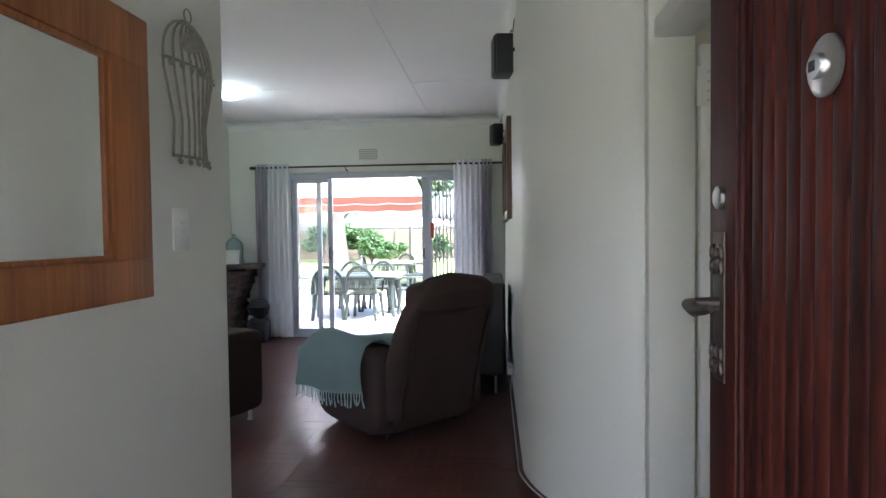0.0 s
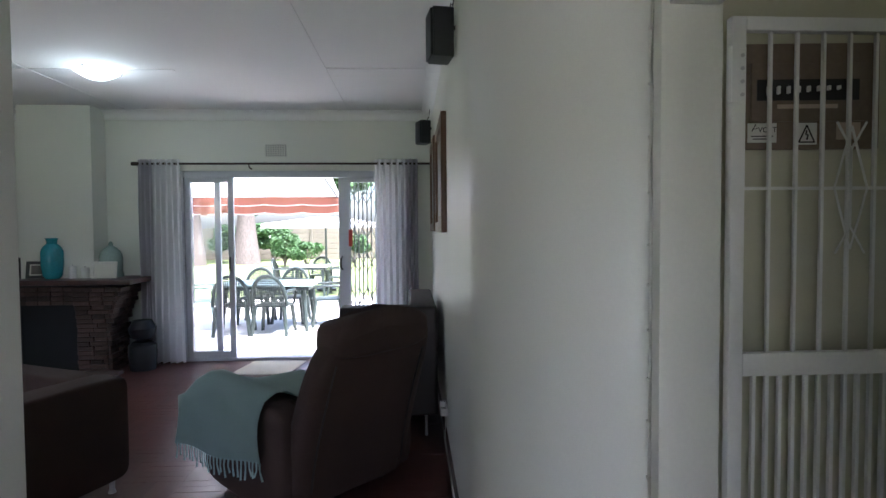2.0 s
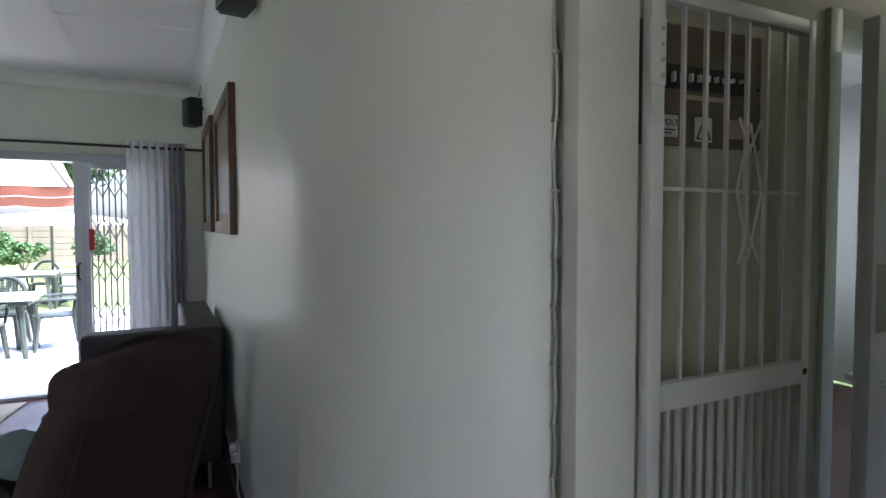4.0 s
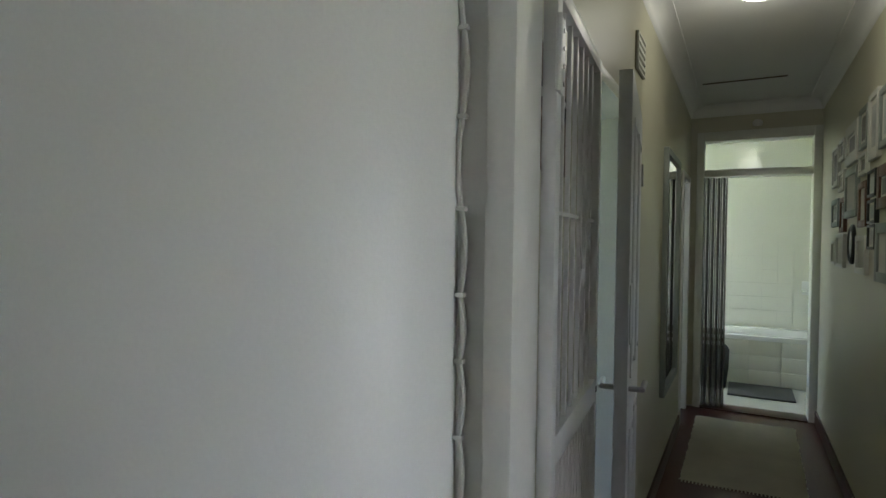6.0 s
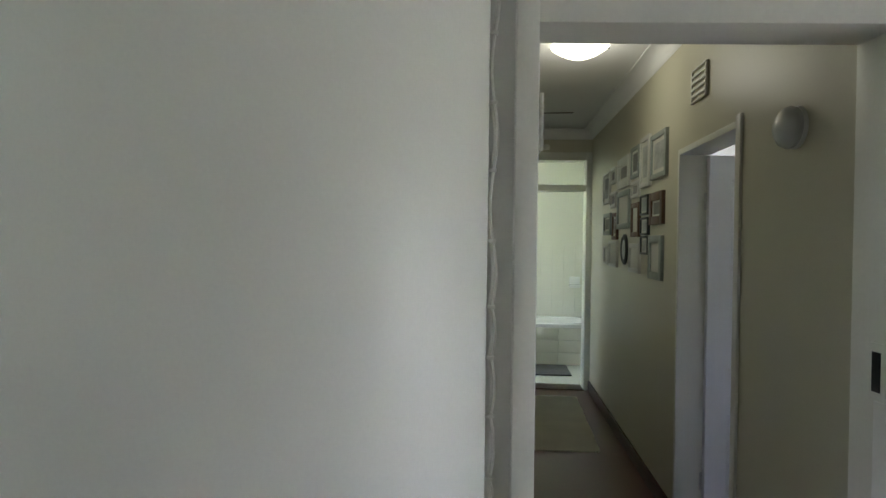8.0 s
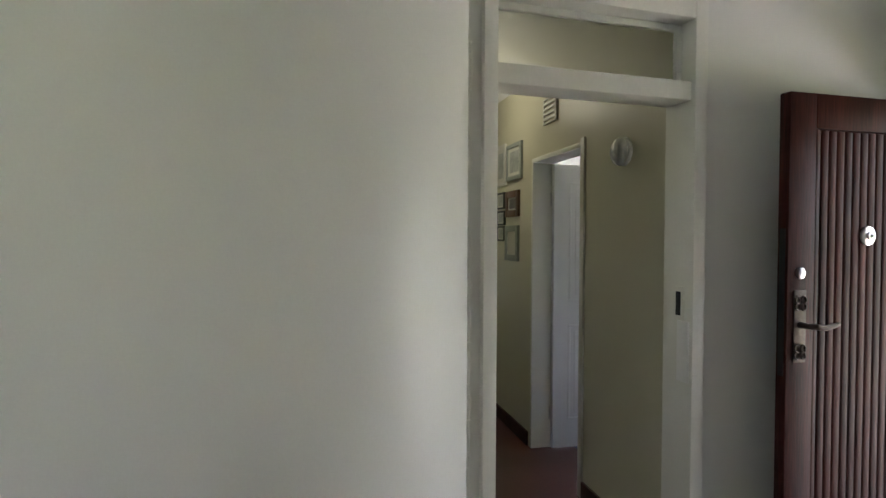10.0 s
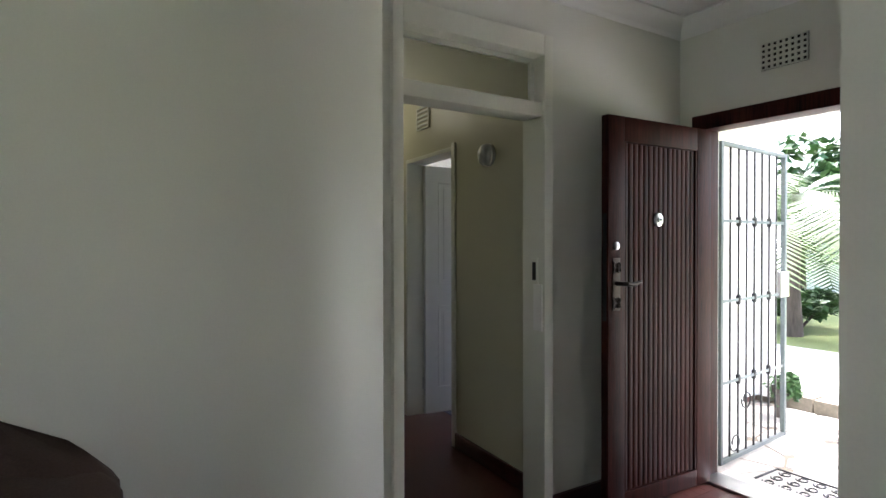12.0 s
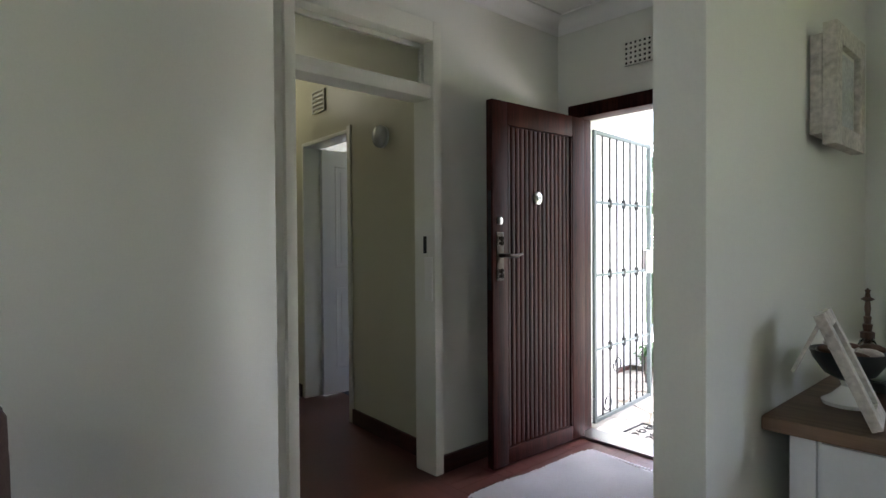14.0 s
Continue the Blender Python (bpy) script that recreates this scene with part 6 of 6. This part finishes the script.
# sideboard behind the partition
M_CABTOP = wood("brown_oak_top", (0.10, 0.06, 0.035), (0.2, 0.13, 0.08), 0.5, "x")
cbx = (-2.97, -1.79)
sb = thing("sideboard", "white painted sideboard with a brown wooden top", "cabinet")
part("top", boxes(((cbx[0] - 0.03, YS + 0.24, 0.775), (-1.7365, 1.56, 0.81))), M_CABTOP, sb, bevel=0.006)
part("body", boxes(((cbx[0], YS + 0.28, 0.06), (cbx[1], 1.515, 0.775))), M_DOORW, sb, bevel=0.003)
for x in (cbx[0], cbx[1] - 0.055):
    part("stile", boxes(((x, 1.515, 0.0), (x + 0.055, 1.53, 0.775))), M_DOORW, sb, bevel=0.002)
for k in range(3):
    x = cbx[0] + 0.06 + k * 0.355
    part("drawer", boxes(((x, 1.515, 0.60), (x + 0.345, 1.532, 0.765))), M_DOORW, sb, bevel=0.003)
    dd = part("door", boxes(((x, 1.515, 0.10), (x + 0.345, 1.532, 0.59))), M_DOORW, sb, bevel=0.003)
    for z in (0.685, 0.40):
        bm = bmesh.new()
        add_lathe(bm, [(0.006, 0), (0.006, 0.015), (0.013, 0.02), (0.01, 0.028), (0.001, 0.03)], seg=14)
        part("knob", bm, M_BRONZE, sb, m=Matrix.Translation((x + 0.17, 1.532, z)) @ Matrix.Rotation(radians(-90), 4, "X"))
M_DIST = material("chipped_white_wood", (0.5, 0.47, 0.42), 0.7, vary=0.45, scale=18, grain=60, bump=0.2)
pf = picture(Matrix.Translation((XPW, 1.19, 1.50)) @ Matrix.Rotation(radians(-90), 4, "Z") @ Matrix.Translation((-0.0, -0.035, 0)), 0.32, 0.34, 0.055, M_DIST, M_PH1, "chipped white wooden picture frame standing proud of the wall", 0.1, d=0.035)
part("back_block", boxes(((-0.005, 0.0, 0.03), (0.28, 0.03, 0.31))), M_DIST, pf, bevel=0.002)
lf = picture(Matrix.Translation((-1.95, 1.53, 0.811)) @ Matrix.Rotation(radians(-82), 4, "Z") @ Matrix.Rotation(radians(-24), 4, "X"), 0.155, 0.27, 0.035, M_DIST, M_PH1, "chipped carved photo frame leaning back on its strut on the sideboard", 0.1, d=0.022)
part("strut", boxes(((0.06, 0.0, 0.10), (0.095, 0.008, 0.235))), M_DIST, lf, m=Matrix.Translation((0, 0.0, 0.245)) @ Matrix.Rotation(radians(48), 4, "X") @ Matrix.Translation((0, 0, -0.235)))
ft = thing("footed_bowl", "white footed bowl with a dark scalloped rim and dried pods", "bowl", at=pose(-1.86, 1.30, 0.81) @ Matrix.Scale(0.8, 4))
bm = bmesh.new()
add_lathe(bm, [(0.075, 0), (0.078, 0.012), (0.05, 0.03), (0.022, 0.06), (0.03, 0.085)], seg=24)
part("foot", bm, M_ENAMEL, ft)
bm = bmesh.new()
add_lathe(bm, [(0.03, 0.08), (0.07, 0.10), (0.10, 0.145), (0.112, 0.175), (0.10, 0.17), (0.06, 0.12), (0.01, 0.11)], seg=24)
part("dish", bm, M_FK, ft)
rnd = random.Random(2)
for k in range(9):
    bm = bmesh.new()
    a = k * 0.7
    add_cushion(bm, (0.06 * math.cos(a), 0.06 * math.sin(a), 0.165 + 0.01 * (k % 3)), (0.07, 0.035, 0.03), 1.0, pose(0, 0, 0, 0, 0, 0), 10, 6)
    part("pod", bm, M_FB if k % 2 else M_DIST, ft)
cs = thing("candlestick", "dark turned wooden candlestick with a clear glass bulb", "candlestick", at=pose(-1.82, 0.90, 0.81) @ Matrix.Scale(0.68, 4))
bm = bmesh.new()
add_lathe(bm, [(0.055, 0), (0.055, 0.012), (0.03, 0.03), (0.022, 0.05)], seg=20)
part("base", bm, M_FB, cs)
bm = bmesh.new()
add_lathe(bm, [(0.02, 0.05), (0.042, 0.09), (0.045, 0.12), (0.03, 0.16), (0.02, 0.17)], seg=20)
part("bulb_glass", bm, clear("clear_glass"), cs)
bm = bmesh.new()
add_lathe(bm, [(0.01, 0.05), (0.01, 0.17), (0.028, 0.172), (0.028, 0.20), (0.016, 0.205), (0.02, 0.235), (0.012, 0.24), (0.016, 0.27), (0.010, 0.275), (0.013, 0.31), (0.010, 0.34), (0.028, 0.35), (0.012, 0.36), (0.008, 0.38), (0.012, 0.39), (0.001, 0.40)], seg=18)
part("stem", bm, M_FB, cs)
pd = thing("dish", "low dark dish holding cream balls on the sideboard", "dish", at=pose(-1.91, 1.08, 0.81) @ Matrix.Scale(0.8, 4))
bm = bmesh.new()
add_lathe(bm, [(0.05, 0), (0.1, 0.02), (0.13, 0.05), (0.12, 0.045), (0.03, 0.02)], seg=24)
part("plate", bm, M_FK, pd)
for k in range(4):
    bm = bmesh.new()
    add_cushion(bm, (0.06 * math.cos(k * 1.7 + 2.2), 0.06 * math.sin(k * 1.7 + 2.2), 0.085), (0.09, 0.09, 0.085), 1.0, None, 16, 10)
    part("ball", bm, M_LABEL, pd)

# ---- porch gate ----
PG = Matrix.Translation((-0.07, -0.29, -0.05)) @ Matrix.Rotation(math.atan2(-0.94, 0.08), 4, "Z") @ Matrix.Diagonal((1.08, 1, 1, 1))
pg = thing("porch_gate", "dark steel barred security gate, opened outwards on the porch", "security gate", at=PG)
M_GATE = material("weathered_grey_green_steel", (0.10, 0.12, 0.12), 0.45, 0.4, vary=0.2, bump=0.05)
for nm, lo, hi in (("stile", (0, -0.015, 0.03), (0.03, 0.015, 2.03)), ("stile", (0.84, -0.015, 0.03), (0.87, 0.015, 2.03)), ("rail", (0.03, -0.015, 2.005), (0.84, 0.015, 2.03)), ("rail", (0.03, -0.015, 0.03), (0.84, 0.015, 0.055))):
    part(nm, boxes((lo, hi)), M_GATE, pg, bevel=0.003)
for i in range(1, 8):
    x = 0.03 + 0.81 * i / 8
    part("bar", boxes(((x - 0.005, -0.005, 0.055), (x + 0.005, 0.005, 2.005))), M_BLACK, pg)
for z in (0.52, 1.03, 1.53):
    part("cross_bar", boxes(((0.03, -0.008, z), (0.84, -0.005, z + 0.02))), M_GATE, pg)
    for i in (2, 4, 6):
        x = 0.03 + 0.81 * i / 8
        part("collar", boxes(((x - 0.011, -0.013, z - 0.02), (x + 0.011, 0.012, z + 0.04))), M_BLACK, pg, bevel=0.002)
part("lock_case", boxes(((0.76, -0.025, 1.02), (0.885, 0.025, 1.20))), M_STEEL, pg, bevel=0.003)
for cx, cz in ((0.20, 0.13), (0.34, 0.38)):
    bm = bmesh.new()
    add_tube(bm, [(cx + 0.05 * (1 - t / 12) * math.cos(t), 0, cz + 0.05 * (1 - t / 12) * math.sin(t)) for t in [3.4 - 0.45 * k for k in range(16)]], 0.005, 6)
    part("scroll", bm, M_BLACK, pg)
for z in (0.2, 1.75):
    bm = bmesh.new()
    add_tube(bm, [(0.0, 0, z), (-0.03, 0.0, z), (-0.05, 0.02, z)], 0.008, 6)
    part("hinge", bm, M_BLACK, pg)
mt = thing("porch_mat", "black rubber scrollwork door mat on the porch", "door mat", at=pose(-0.55, -0.47, -0.055) @ Matrix.Scale(0.8, 4))
for i in range(6):
    for j in range(3):
        bm = bmesh.new()
        add_tube(bm, [(-0.32 + i * 0.12 + 0.045 * (1 - t / 14) * math.cos(t), -0.13 + j * 0.12 + 0.045 * (1 - t / 14) * math.sin(t), 0.006) for t in [0.5 * k for k in range(16)]], 0.006, 5)
        part("scroll", bm, M_BLACK, mt)
part("border", boxes(((-0.40, -0.20, 0), (0.38, -0.185, 0.012)), ((-0.40, 0.185, 0), (0.38, 0.20, 0.012)), ((-0.40, -0.185, 0), (-0.385, 0.185, 0.012)), ((0.365, -0.185, 0), (0.38, 0.185, 0.012))), M_BLACK, mt, bevel=0.003)
shrub(0.30, -1.75, 0.30, 0.42, 31, "small green potted shrub at the porch edge", -0.06, 500, 0.06)

# parquet blocks in a basket pattern
fm = M_FLOOR.node_tree
fo = fm.nodes.new("ShaderNodeObjectInfo")
fh = fm.nodes.new("ShaderNodeHueSaturation")
fr_ = fm.nodes.new("ShaderNodeMapRange")
fr_.inputs[3].default_value, fr_.inputs[4].default_value = 0.85, 1.22
fm.links.new(fo.outputs["Random"], fr_.inputs[0])
fm.links.new(fr_.outputs[0], fh.inputs["Value"])
fb = fm.nodes["Principled BSDF"]
fm.links.new(fb.inputs["Base Color"].links[0].from_socket, fh.inputs["Color"])
fm.links.new(fh.outputs[0], fb.inputs["Base Color"])
BL, BW = 0.28, 0.07
near_b, far_b = [], []
for i in range(-22, 1):
    for j in range(0, 24):
        for k in range(4):
            x, y = i * BL, j * BL
            if (i + j) % 2:
                lo, hi = (x, y + k * BW), (x + BL, y + (k + 1) * BW)
            else:
                lo, hi = (x + k * BW, y), (x + (k + 1) * BW, y + BL)
            if hi[0] > 0.0 or lo[1] < 0.0 or hi[1] > YN:
                continue
            in_hall = lo[0] > -1.62 and hi[1] < 1.99
            in_room = hi[1] >= 1.99 and hi[0] < -0.4 and lo[0] > -4.0
            if in_hall:
                near_b.append((lo, hi))
            elif in_room:
                far_b.append((lo, hi))
for turned in (0, 1):
    sx, sy = ((BL, BW), (BW, BL))[turned]
    b = boxes(((0.0006, 0.0006, -0.02), (sx - 0.0006, sy - 0.0006, 0.0)))
    me = bpy.data.meshes.new("parquet_block")
    b.to_mesh(me)
    b.free()
    me.materials.append(M_FLOOR)
    for lo, hi in near_b[:290]:
        if (hi[0] - lo[0] > 0.1) != bool(turned):
            o = new("parquet_block", me)
            o.location, o.parent = (lo[0], lo[1], 0.0), FLOOR
verts, faces = [], []
rnd = random.Random(12)
for lo, hi in far_b + near_b[290:]:
    n = len(verts)
    t = rnd.uniform(-0.0004, 0.0002)
    verts += [(x, y, z) for z in (-0.02, t) for x, y in ((lo[0] + 0.0006, lo[1] + 0.0006), (hi[0] - 0.0006, lo[1] + 0.0006), (hi[0] - 0.0006, hi[1] - 0.0006), (lo[0] + 0.0006, hi[1] - 0.0006))]
    faces += [(n + 4, n + 5, n + 6, n + 7), (n, n + 1, n + 5, n + 4), (n + 1, n + 2, n + 6, n + 5), (n + 2, n + 3, n + 7, n + 6), (n + 3, n, n + 4, n + 7)]
me = bpy.data.meshes.new("parquet_blocks")
me.from_pydata(verts, [], faces)
me.materials.append(M_FLOOR)
pb = new("parquet_blocks", me)
pb.parent = FLOOR
tagged(pb, kind="stuff")
